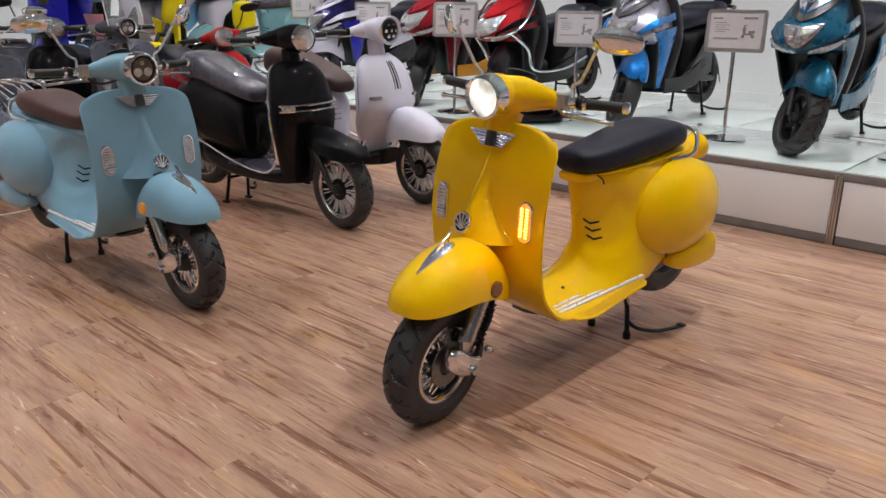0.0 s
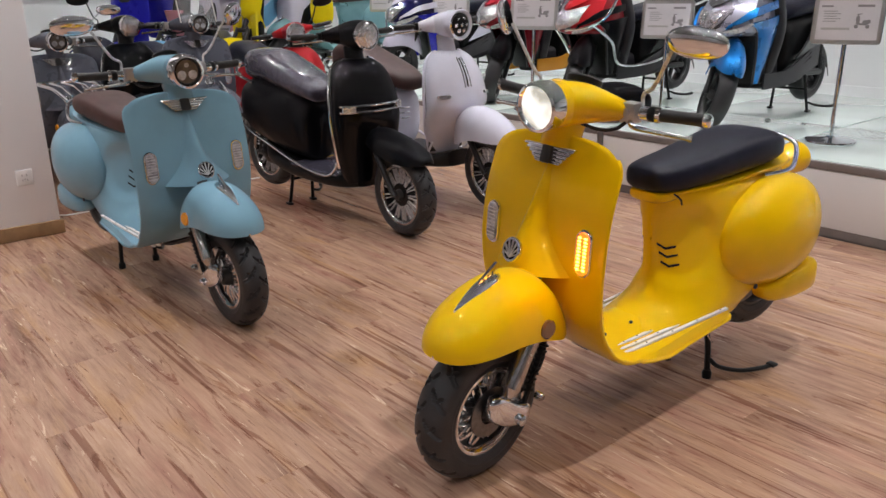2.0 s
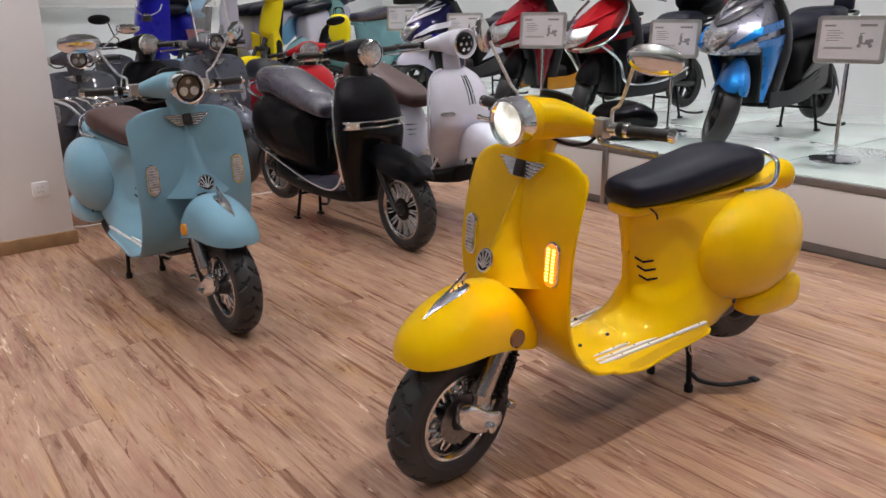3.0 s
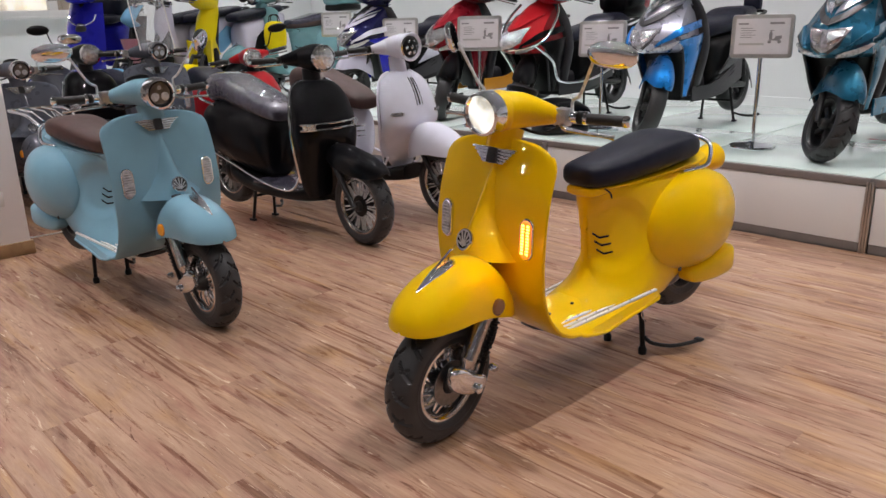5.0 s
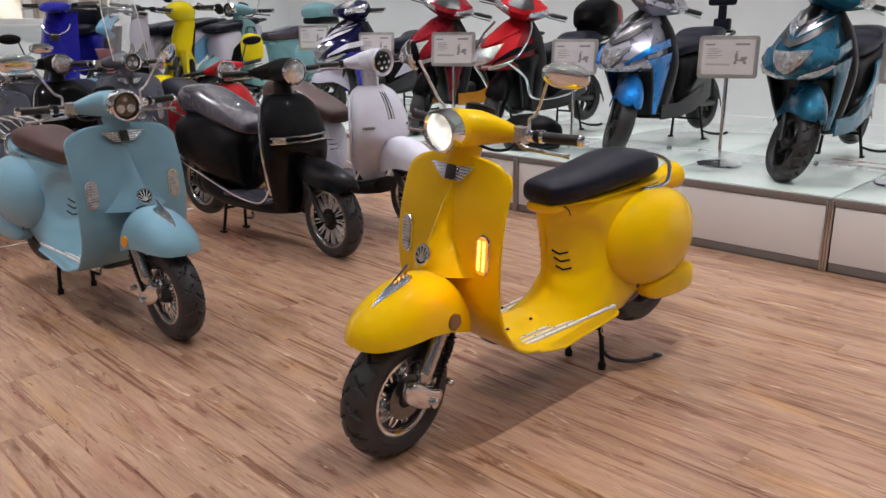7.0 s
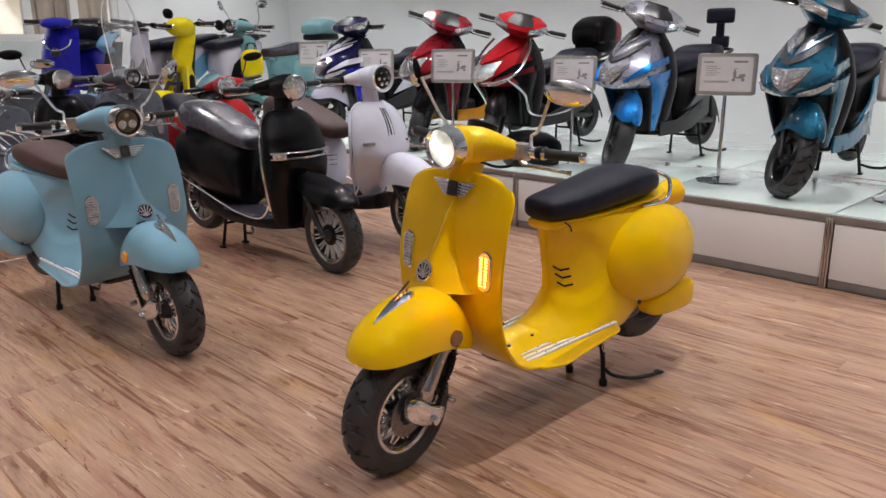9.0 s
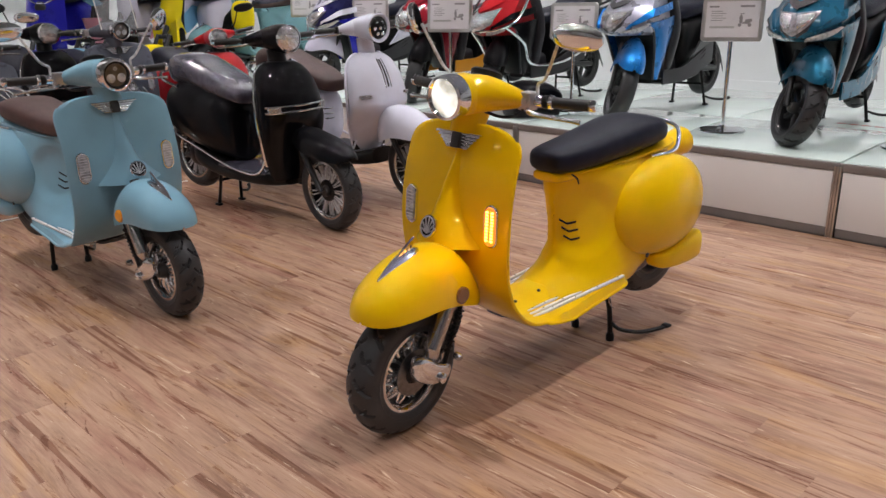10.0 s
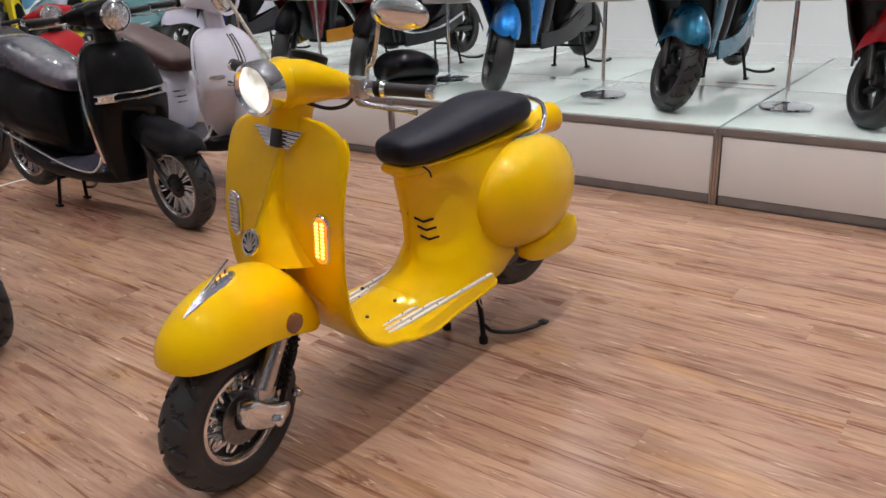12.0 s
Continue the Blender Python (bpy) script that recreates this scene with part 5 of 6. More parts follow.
def sport_scooter(O, heading, upper, lower, guard, trim, steer, label, z=0.0, topbox=None, backrest=False, fine=False, group="", wheel_mat=None, crash_bar=False, size=1.0, side_mat=M_GREYPL, tail_mat=None, brow=M_GREYPL, wing=None, head=None, plain=False):
    """The angular sport scooter: beaked nose with a central lamp, wide chin, stepped seat and a kicked-up tail; its bars are turned to the lock."""
    T = Matrix.Translation((O[0], O[1], z)) @ Matrix.Rotation(radians(heading), 4, "Z") @ Matrix.Scale(size, 4)
    q = tagged(new("scooter"), label, "scooter", group)
    q.matrix_basis = T
    S = steering((-0.08, 0, 0.232), (-0.41, 0, 0.97), steer)
    wing = wing or lower

    def wedge(rows, steps=14, p=2.9):
        return loft([levelring(zz, xf, xr, w, p, 36, nz) for zz, xf, xr, w, nz in spline(rows, steps)])
    ZN = [0.600, 0.625, 0.660, 0.72, 0.79, 0.86, 0.925, 0.985, 1.015]
    XN = [0.030, 0.085, 0.105, 0.085, 0.035, -0.040, -0.125, -0.225, -0.30]
    WN = [0.178, 0.206, 0.205, 0.195, 0.180, 0.160, 0.138, 0.110, 0.084]

    def on_nose(t, zz, push=0.0):
        """A point of the nose: t runs from the beak (0) over the corner (0.45) and the cheek (0.8) to the rear edge (1)."""
        xf, w = float(np.interp(zz, ZN, XN)), float(np.interp(zz, ZN, WN))
        a = abs(t)
        px = float(np.interp(a, [0, 0.2, 0.45, 0.8, 1], [xf, xf - 0.018, xf - 0.070, xf - 0.195, -0.44]))
        py = float(np.interp(a, [0, 0.2, 0.45, 0.8, 1], [0.0, 0.28 * w, 0.60 * w, w, 0.90 * w]))
        return (px + push * (1 - 0.6 * a), math.copysign(1, t) * (py + push * 0.9 * a), zz)

    def patch(name, A, B, push, mat, label="", s=1, thick=0.007, crown=0.0, n=13, parent=None):
        """A panel on the nose between two lines of (t, z), proud of it by push."""
        a, b = spline([(s * t, zz) for t, zz in A], n), spline([(s * t, zz) for t, zz in B], n)
        g = [[on_nose(*(a[i] + (b[i] - a[i]) * v), push + crown * math.sin(math.pi * v) * math.sin(math.pi * (i + 0.5) / n)) for v in np.linspace(0, 1, 6)] for i in range(n)]
        return put(name, shell(g, thick), mat, parent or nose, label, 24)

    tt = [-1, -0.9, -0.8, -0.62, -0.45, -0.32, -0.2, -0.1, 0, 0.1, 0.2, 0.32, 0.45, 0.62, 0.8, 0.9, 1]
    nose = put("nose", loft([[on_nose(t, zz) for t in tt] for zz in spline([(k,) for k in ZN], 18)[:, 0]]), upper, q, "angular painted nose", 16)
    patch("lamp_surround", [(-0.46, 0.775), (-0.2, 0.742), (0, 0.735), (0.2, 0.742), (0.46, 0.775)], [(-0.26, 0.665), (-0.12, 0.630), (0, 0.612), (0.12, 0.630), (0.26, 0.665)], 0.004, M_GREYPL, "dark lamp surround", n=17)
    if plain:
        for s in (1, -1):
            patch("headlamp", [(0.0, 0.772), (0.25, 0.790), (0.52, 0.815)], [(0.0, 0.640), (0.20, 0.652), (0.40, 0.690)], 0.012, M_FACET, "clear faceted headlamp", s, crown=0.016)
    else:
        patch("headlamp", [(-0.44, 0.768), (-0.2, 0.765), (0, 0.758), (0.2, 0.765), (0.44, 0.768)], [(-0.27, 0.690), (-0.13, 0.652), (0, 0.632), (0.13, 0.652), (0.27, 0.690)], 0.010, M_LAMPGLASS, "clear faceted headlamp", crown=0.014, n=17)
    for s in (1, -1) if not plain else ():
        patch("lamp_cell", [(0.05, 0.745), (0.20, 0.755), (0.36, 0.757)], [(0.05, 0.680), (0.14, 0.676), (0.26, 0.702)], 0.020, M_FACET, "bright lamp cell", s, 0.004, 0.010)
    for s in (1, -1):
        patch("brow", [(0.0, 0.778), (0.2, 0.800), (0.42, 0.842), (0.66, 0.900)], [(0.0, 0.815), (0.2, 0.842), (0.42, 0.882), (0.68, 0.925)], 0.010, brow, "smooth brow over the lamp", s)
        if not plain:
            patch("brow_trim", [(0.16, 0.852), (0.4, 0.898), (0.66, 0.945)], [(0.16, 0.864), (0.4, 0.914), (0.70, 0.958)], 0.012, M_BLADE, "bright brow strip", s)
        if not plain:
            patch("hood_panel", [(0.03, 0.835), (0.10, 0.905), (0.30, 0.995)], [(0.16, 0.862), (0.34, 0.925), (0.52, 0.985)], 0.008, trim, "bright hood panel", s)
        if not plain:
            patch("crest_bar", [(0.0, 0.868), (0.16, 0.915), (0.36, 0.962)], [(0.0, 0.882), (0.17, 0.927), (0.40, 0.972)], 0.020, M_CHROME, "chrome V crest", s, crown=0.004)
        if plain and wing is not lower:
            patch("cheek_panel", [(0.50, 0.80), (0.72, 0.86), (0.97, 0.92)], [(0.42, 0.668), (0.70, 0.690), (0.98, 0.73)], 0.008, wing, "dark cheek panel", s)
        patch("chin_blade", [(0.20, 0.608), (0.40, 0.616), (0.60, 0.634), (0.80, 0.672)], [(0.24, 0.622), (0.40, 0.640), (0.58, 0.656), (0.76, 0.680)], 0.014, M_BLADE if trim is not M_CHROME else trim, "bright chin blade", s, 0.010)
        patch("cheek_wing", [(0.36, 0.648), (0.60, 0.680), (0.80, 0.720), (0.99, 0.765)], [(0.40, 0.666), (0.60, 0.722), (0.80, 0.775), (0.99, 0.815)], 0.022, wing, "painted cheek wing", s, 0.016)
        if not plain:
            patch("wing_slot", [(0.45, 0.658), (0.66, 0.690), (0.86, 0.725)], [(0.45, 0.663), (0.66, 0.701), (0.86, 0.742)], 0.026, M_BLACKPL, "black slot in the cheek wing", s, 0.008)
        # lower fairing: a side wing from the chin to the floor
        g = []
        for u in np.linspace(0, 1, 16):
            zz = 0.690 - 0.410 * u
            xf = float(np.interp(u, [0, 0.10, 0.35, 0.7, 1], [-0.06, -0.165, -0.215, -0.262, -0.315]))
            xr = float(np.interp(u, [0, 0.35, 0.7, 1], [-0.46, -0.43, -0.40, -0.37]))
            w = float(np.interp(u, [0, 0.2, 0.6, 1], [0.224, 0.218, 0.192, 0.152]))
            g.append([(xf + (xr - xf) * v, s * (w * (0.86 + 0.14 * math.sin(math.pi * min(1, v * 0.8 + 0.1)))), zz + 0.05 * (v - 0.3) * (1 - u)) for v in np.linspace(0, 1, 8)])
        put("side_wing", shell(g, -0.012 * s), lower, q, "painted side wing of the front fairing", 30)
        put("wing_lip", tube([(r[0][0] + 0.002, r[0][1] - s * 0.004, r[0][2]) for r in g[1:]], 0.009, 8), M_GREYPL, q, "dark inner lip of the side wing")
        g = []
        for u in np.linspace(0, 1, 6):
            g.append([(-0.40 - 0.80 * v, s * (0.158 + 0.03 * math.sin(math.pi * v)), 0.235 + (0.105 + 0.12 * max(0, v - 0.3)) * u + 0.15 * max(0, v - 0.35) + 0.02 * v) for v in np.linspace(0, 1, 12)])
        put("lower_panel", shell(g, -0.012 * s), side_mat, q, "lower side panel", 30)
        for k in range(2):
            put("panel_crease", tube([(-0.62 - 0.03 * k, s * 0.186, 0.345 - 0.028 * k), (-0.80, s * 0.192, 0.365 - 0.03 * k), (-1.02, s * 0.190, 0.452 - 0.034 * k)], 0.006, 6, 10), M_BLACKPL, q, "raised crease on the side panel")
        g = []
        for u in np.linspace(0, 1, 7):
            g.append([(-0.74 - 0.20 * u - (0.84 - 0.20 * u) * v, s * (0.182 + 0.045 * math.sin(math.pi * (0.15 + 0.85 * u) * 0.8) * (1 - v * 0.9)), 0.42 + 0.25 * u + 0.22 * v * (1 - 0.3 * u)) for v in np.linspace(0, 1, 12)])
        put("tail_panel", shell(g, -0.012 * s), tail_mat or upper, q, "rear side panel", 30)
    if not plain:
        put("crest_centre", plate([(-0.030, 0.030), (0.030, 0.030), (0.018, -0.020), (0.0, -0.036), (-0.018, -0.020)], 0.012, Matrix.Translation(on_nose(0, 0.905, 0.006)) @ pose(0, 0, 0, 0, 0, 90) @ pose(0, 0, 0, 40, 0, 0), 0.004), M_BLACKPL, nose, "dark crest centre")
    put("inner_fairing", wedge([(0.27, -0.36, -0.52, 0.12, 0), (0.40, -0.30, -0.47, 0.165, 0.1), (0.54, -0.26, -0.44, 0.195, 0.1), (0.645, -0.16, -0.43, 0.20, 0.3)], 10), M_BLACKPL, q, "black inner fairing")
    if not plain:
        put("visor", shell([[on_nose(a, 0.93 + 0.085 * v, 0.008 + 0.02 * v) for a in np.linspace(-0.30, 0.30, 11)] for v in np.linspace(0, 1, 6)], 0.004), M_BLACKPL, nose, "smoked flyscreen")
    put("leg_panel", zloft([(0.29, -0.42, -0.52, 0.160, 0), (0.45, -0.43, -0.53, 0.200, 0), (0.65, -0.43, -0.55, 0.225, 0), (0.85, -0.40, -0.53, 0.190, 0), (0.99, -0.37, -0.49, 0.12, 0)], 26, 14, 4), M_GREYPL, q, "dark grey inner leg panel", 50)
    put("tunnel", xloft([(-0.46, 0.085, 0.28, 0.50), (-0.56, 0.095, 0.28, 0.435), (-0.70, 0.105, 0.29, 0.43), (-0.84, 0.12, 0.30, 0.52)], 22, 12, 3.2), M_GREYPL, q, "dark centre tunnel", 50)
    put("floorboard", xloft([(-0.42, 0.12, 0.275, 0.30), (-0.50, 0.155, 0.272, 0.302), (-0.86, 0.165, 0.29, 0.322)], 20, 8, 5), M_GREYPL, q, "dark footboard")
    put("belly", xloft([(-0.42, 0.07, 0.235, 0.28), (-0.6, 0.13, 0.222, 0.285), (-1.0, 0.14, 0.235, 0.33), (-1.18, 0.09, 0.29, 0.38)], 18, 12, 4), M_BLACKPL, q, "black belly pan")
    put("rear_body", xloft([(-0.70, 0.11, 0.31, 0.60), (-0.75, 0.175, 0.315, 0.685), (-1.0, 0.192, 0.39, 0.72), (-1.25, 0.18, 0.49, 0.755), (-1.5, 0.125, 0.60, 0.785), (-1.70, 0.055, 0.685, 0.785), (-1.75, 0.02, 0.72, 0.77)], 28, 24, 3.2), M_BLACKPL, q, "dark rear body", 50)
    put("tail_lamp", xloft([(-1.68, 0.075, 0.685, 0.735), (-1.76, 0.05, 0.705, 0.74), (-1.785, 0.02, 0.715, 0.735)], 14, 8, 3), M_REDLENS, q, "red tail lamp")
    put("seat", xloft([(-0.67, 0.04, 0.675, 0.715), (-0.695, 0.105, 0.665, 0.755), (-0.80, 0.148, 0.675, 0.790), (-1.0, 0.170, 0.700, 0.815), (-1.14, 0.172, 0.725, 0.842), (-1.22, 0.168, 0.748, 0.895), (-1.40, 0.148, 0.765, 0.905), (-1.57, 0.092, 0.780, 0.900), (-1.62, 0.04, 0.805, 0.865)], 28, 32, 3.0), M_SEATBLK, q, "black stepped seat", 55)
    put("grab_rail", tube([(-1.30, 0.135, 0.78), (-1.50, 0.14, 0.82), (-1.72, 0.10, 0.855), (-1.76, 0, 0.86), (-1.72, -0.10, 0.855), (-1.50, -0.14, 0.82), (-1.30, -0.135, 0.78)], 0.013, 8, 30), M_BLACKPL, q, "black grab rail")
    if backrest:
        put("backrest", joined(block(-1.66, 0, 1.135, 0.055, 0.245, 0.125, 0.03, 3), block(-1.675, 0, 1.02, 0.03, 0.07, 0.14, 0.012), block(-1.69, 0, 0.92, 0.05, 0.15, 0.10, 0.02)), M_SEATBLK, q, "padded black backrest on a bracket")
    if topbox:
        tb = put("top_box", xloft([(-1.42, 0.10, 0.93, 1.06), (-1.45, 0.17, 0.915, 1.13), (-1.58, 0.20, 0.91, 1.19), (-1.74, 0.19, 0.91, 1.16), (-1.84, 0.13, 0.92, 1.08)], 26, 16, 3.4), topbox, q, "rounded top box with a glossy lid", 50)
        put("box_base", xloft([(-1.43, 0.12, 0.86, 0.99), (-1.58, 0.205, 0.855, 1.0), (-1.80, 0.14, 0.86, 0.99)], 22, 10, 4), M_BLACKPL, tb, "black box base")
        put("box_front", xloft([(-1.412, 0.10, 0.93, 1.062), (-1.44, 0.172, 0.912, 1.134), (-1.57, 0.206, 0.905, 1.196), (-1.64, 0.204, 0.905, 1.188)], 26, 12, 3.4), P_BLACK, tb, "glossy black front half of the box", 50)
    put("front_mudguard", arch([(0.175, 0.012, 0.405, 0.420), (0.150, 0.058, 0.398, 0.470), (0.08, 0.086, 0.405, 0.535), (-0.02, 0.096, 0.40, 0.585), (-0.12, 0.096, 0.36, 0.600), (-0.20, 0.084, 0.32, 0.57), (-0.235, 0.07, 0.30, 0.50)], 26, 17, 2.0), guard, q, "painted front mudguard", 50, M=S)
    running_gear(q, S, 0.225, 0.058, 0.150, "cast", 1.42, 0.285, fine, wheel_mat or M_DARKSTEEL, -1.18, stand_y=0.142)
    # handlebar fairing
    ZH, XH, WH = [1.000, 1.030, 1.070, 1.110, 1.155, 1.190], [-0.285, -0.215, -0.170, -0.190, -0.260, -0.350], [0.065, 0.130, 0.205, 0.232, 0.205, 0.125]

    def on_head(t, zz, push=0.0):
        xf, w, a = float(np.interp(zz, ZH, XH)), float(np.interp(zz, ZH, WH)), abs(t)
        return (float(np.interp(a, [0, 0.45, 0.8, 1], [xf, xf - 0.03, xf - 0.11, -0.47])) + push * (1 - 0.6 * a), math.copysign(1, t) * (float(np.interp(a, [0, 0.45, 0.8, 1], [0.0, 0.55 * w, w, 0.72 * w])) + push * 0.9 * a), zz)
    hf = put("bar_fairing", loft([[on_head(t, zz) for t in tt] for zz in ZH]), head or upper, q, "angular handlebar fairing", 14, M=S)
    put("dash_visor", shell([[on_head(t, 1.105 + 0.085 * v + 0.03 * abs(t), 0.004 + 0.012 * v) for t in np.linspace(-0.40, 0.40, 11)] for v in np.linspace(0, 1, 5)], 0.004), M_BLACKPL, hf, "smoked dash visor", 20, M=S)
    put("neck", tube([(-0.41, 0, 1.05), (-0.385, 0, 0.95)], [0.085, 0.085], 14), M_BLACKPL, q, "steering neck cover", M=S)
    for s in (1, -1):
        g = [[on_head(s * t, 1.030 + 0.05 * t + (0.022 + 0.062 * t) * v, 0.005 + 0.006 * math.sin(math.pi * v)) for v in np.linspace(0, 1, 5)] for t in np.linspace(0.34, 0.90, 9)]
        put("bar_lamp", shell(g, 0.006 * s), M_FACET, hf, "clear lamp in the handlebar fairing", 25, M=S)
        bar_end(q, S, -0.43, 1.095, s, 0.17, 0.38)
    put("dash", xloft([(-0.34, 0.06, 1.175, 1.197), (-0.42, 0.10, 1.165, 1.202), (-0.49, 0.07, 1.14, 1.175)], 16, 8, 3), M_BLACKPL, hf, "black instrument hood", M=S)
    if crash_bar:
        for s in (1, -1):
            put("crash_bar", joined(tube([(0.10, s * 0.03, 0.635), (0.02, s * 0.16, 0.650), (-0.10, s * 0.255, 0.72), (-0.24, s * 0.255, 0.88), (-0.33, s * 0.20, 0.99)], 0.011, 8, 26), tube([(-0.02, s * 0.20, 0.665), (-0.20, s * 0.245, 0.54), (-0.36, s * 0.21, 0.36), (-0.80, s * 0.21, 0.35), (-1.15, s * 0.21, 0.44)], 0.011, 8, 30)), M_CHROME, q, "chrome crash bar")
    return q


def slim_moped(O, heading, front, rear, seat_mat, steer, label, z=0.0, group="", panel=None, size=1.0, mirrors=(), wide=1.0, top=0.42, cowl=True, sweep=0.0, legs=False, lounge=False, trim=False, drop=0.655, lower=None):
    """A slim electric moped: narrow front shield, boxy lamp cowl or bare bars, flat seat, light rear body."""
    T = Matrix.Translation((O[0], O[1], z)) @ Matrix.Rotation(radians(heading), 4, "Z") @ Matrix.Scale(size, 4)
    q = tagged(new("moped"), label, "moped", group)
    q.matrix_basis = T
    S = steering((-0.02, 0, 0.20), (-0.36, 0, 0.95), steer)
    UP = Matrix.Translation((0, 0, 0.10)) @ pose(0, 0, 0, 0, 4, 0)
    g = []
    for u in np.linspace(0, 1, 22):
        zz = 0.985 - drop * u
        w = 0.125 * wide * float(np.interp(u, [0, 0.06, 0.25, 0.6, 1], [top, top + 0.2 * (1 - top), 0.95, 1.0, 0.60])) + 0.012
        x = float(np.interp(u, [0, 0.3, 0.7, 1], [-0.355, -0.275, -0.215, -0.30])) - sweep * u ** 1.8
        g.append([(x - 0.09 * abs(v) ** 2, v * w, zz) for v in np.linspace(-1, 1, 15)])
    put("front_shield", shell(g, 0.02), front, q, "narrow painted front shield", 50)
    if trim:
        for k in (1, -1):
            put("chrome_trim", tube([(-0.318, k * 0.120, 0.895), (-0.300, k * 0.095, 0.840), (-0.270, k * 0.035, 0.805)], 0.0075, 8, 10), M_CHROME, q, "curved chrome trim on the shield")
        lp = put("shield_lamp", oval(-0.268, 0, 0.765, 0.022, 0.052, 0.050, 2.2), M_DARKSTEEL, q, "dark oval lamp on the shield")
        put("lamp_cap", oval(-0.272, 0, 0.806, 0.020, 0.034, 0.022, 2.2), M_CHROME, lp, "chrome lamp cap")
    elif cowl and not legs:
        lp = put("shield_lamp", oval(-0.262, 0, 0.80, 0.030, 0.040, 0.036, 2.2), M_DARKSTEEL, q, "dark oval lamp on the shield")
        put("lamp_ring", tube([(-0.262 + 0.012, 0.046 * math.cos(a), 0.80 + 0.042 * math.sin(a)) for a in np.linspace(0, 2 * math.pi, 20)], 0.006, 6), M_CHROME, lp, "chrome lamp ring")
    if lower:
        put("lower_shield", shell([[(-0.20 - 0.05 * f - 0.08 * v * v, v * (0.105 - 0.03 * f), 0.70 - 0.22 * f) for v in np.linspace(-1, 1, 11)] for f in np.linspace(0, 1, 7)], 0.015), lower, q, "coloured lower shield", 50)
        put("shield_stay", tube([(-0.30, 0, 0.80), (-0.25, 0, 0.62)], 0.012, 8), M_DARKSTEEL, q, "dark stay between the shields")
    if legs:
        for k in (1, -1):
            put("shield_leg", plate([(-0.05, 0.16), (0.05, 0.20), (0.035, -0.08), (-0.012, -0.20)], 0.022, Matrix.Translation((-0.235, k * 0.110, 0.46)) @ pose(0, 0, 0, 0, 0, 90 - k * 14) @ pose(0, 0, 0, 90, 0, 0) @ Matrix.Scale(k, 4, (1, 0, 0)), 0.004), front, q, "pointed lower leg of the shield", 50)
    if lounge:
        back = put("backrest", xloft([(-0.78, 0.06, 0.80, 0.90), (-0.82, 0.13, 0.765, 0.96), (-0.98, 0.16, 0.76, 1.0), (-1.12, 0.15, 0.76, 0.99), (-1.18, 0.07, 0.78, 0.94)], 24, 14, 3.4), seat_mat, q, "tall black padded backrest", 55, M=Matrix.Translation((0, 0, 0.10)))
        put("backrest_stay", tube([(-1.0, 0, 0.90), (-1.0, 0, 0.70)], 0.03, 10), M_DARKSTEEL, back, "dark stay")
        put("rear_fender", arch([(-1.02, 0.06, 0.30, 0.40), (-1.08, 0.075, 0.36, 0.455), (-1.20, 0.078, 0.40, 0.49), (-1.32, 0.075, 0.36, 0.455), (-1.38, 0.06, 0.30, 0.40)], 16, 11, 2.2), P_SILVER, q, "silver rear mudguard", 50)
    put("inner_panel", zloft([(0.30, -0.32, -0.40, 0.08, 0), (0.6, -0.30, -0.38, 0.10, 0), (0.90, -0.38, -0.44, 0.09, 0)], 20, 8, 3.5), M_BLACKPL, q, "black inner panel")
    put("floorboard", xloft([(-0.33, 0.10, 0.27, 0.31), (-0.45, 0.135, 0.262, 0.302), (-0.80, 0.135, 0.275, 0.315)], 20, 8, 4), M_GREYPL, q, "grey footboard")
    put("sill", xloft([(-0.30, 0.08, 0.225, 0.28), (-0.5, 0.125, 0.215, 0.265), (-0.9, 0.125, 0.23, 0.29), (-1.05, 0.06, 0.27, 0.32)], 18, 10, 4), front, q, "painted sill")
    put("rear_body", xloft([(-0.76, 0.06, 0.29, 0.55), (-0.80, 0.11, 0.29, 0.64), (-0.95, 0.128, 0.34, 0.675), (-1.15, 0.12, 0.42, 0.69), (-1.38, 0.09, 0.53, 0.70), (-1.50, 0.03, 0.60, 0.68)], 26, 20, 2.8), rear, q, "light painted rear body", 50, M=UP)
    for s in (1, -1):
        pl = [(-0.82, 0.33), (-1.00, 0.36), (-1.30, 0.53), (-1.10, 0.60), (-0.92, 0.50)]
        put("side_panel", plate(pl, 0.012, Matrix.Translation((0, s * 0.128 - (0.006), 0)) @ pose(0, 0, 0, 90, 0, 0) if s < 0 else Matrix.Translation((0, 0.140, 0)) @ pose(0, 0, 0, 90, 0, 0)), panel or front, q, "coloured side panel", M=UP)
    put("seat", xloft([(-0.72, 0.05, 0.665, 0.70), (-0.76, 0.105, 0.655, 0.735), (-0.95, 0.125, 0.668, 0.755), (-1.2, 0.128, 0.685, 0.772), (-1.38, 0.11, 0.70, 0.775), (-1.44, 0.04, 0.72, 0.755)], 24, 20, 3.2), seat_mat, q, "flat dark seat", 55, M=UP)
    put("rack", tube([(-1.30, 0.08, 0.72), (-1.50, 0.09, 0.74), (-1.58, 0, 0.745), (-1.50, -0.09, 0.74), (-1.30, -0.08, 0.72)], 0.009, 8, 24), M_DARKSTEEL, q, "dark rear rack", M=UP)
    running_gear(q, S, 0.20, 0.042, 0.130, "cast", 1.20, 0.255, False, M_DARKSTEEL, -0.92)
    put("front_mudguard", arch([(0.20, 0.015, 0.33, 0.35), (0.12, 0.06, 0.36, 0.425), (0.0, 0.07, 0.385, 0.45), (-0.13, 0.065, 0.37, 0.435), (-0.20, 0.05, 0.33, 0.39)], 16, 11, 2.2), front, q, "painted front mudguard", 50, M=S)
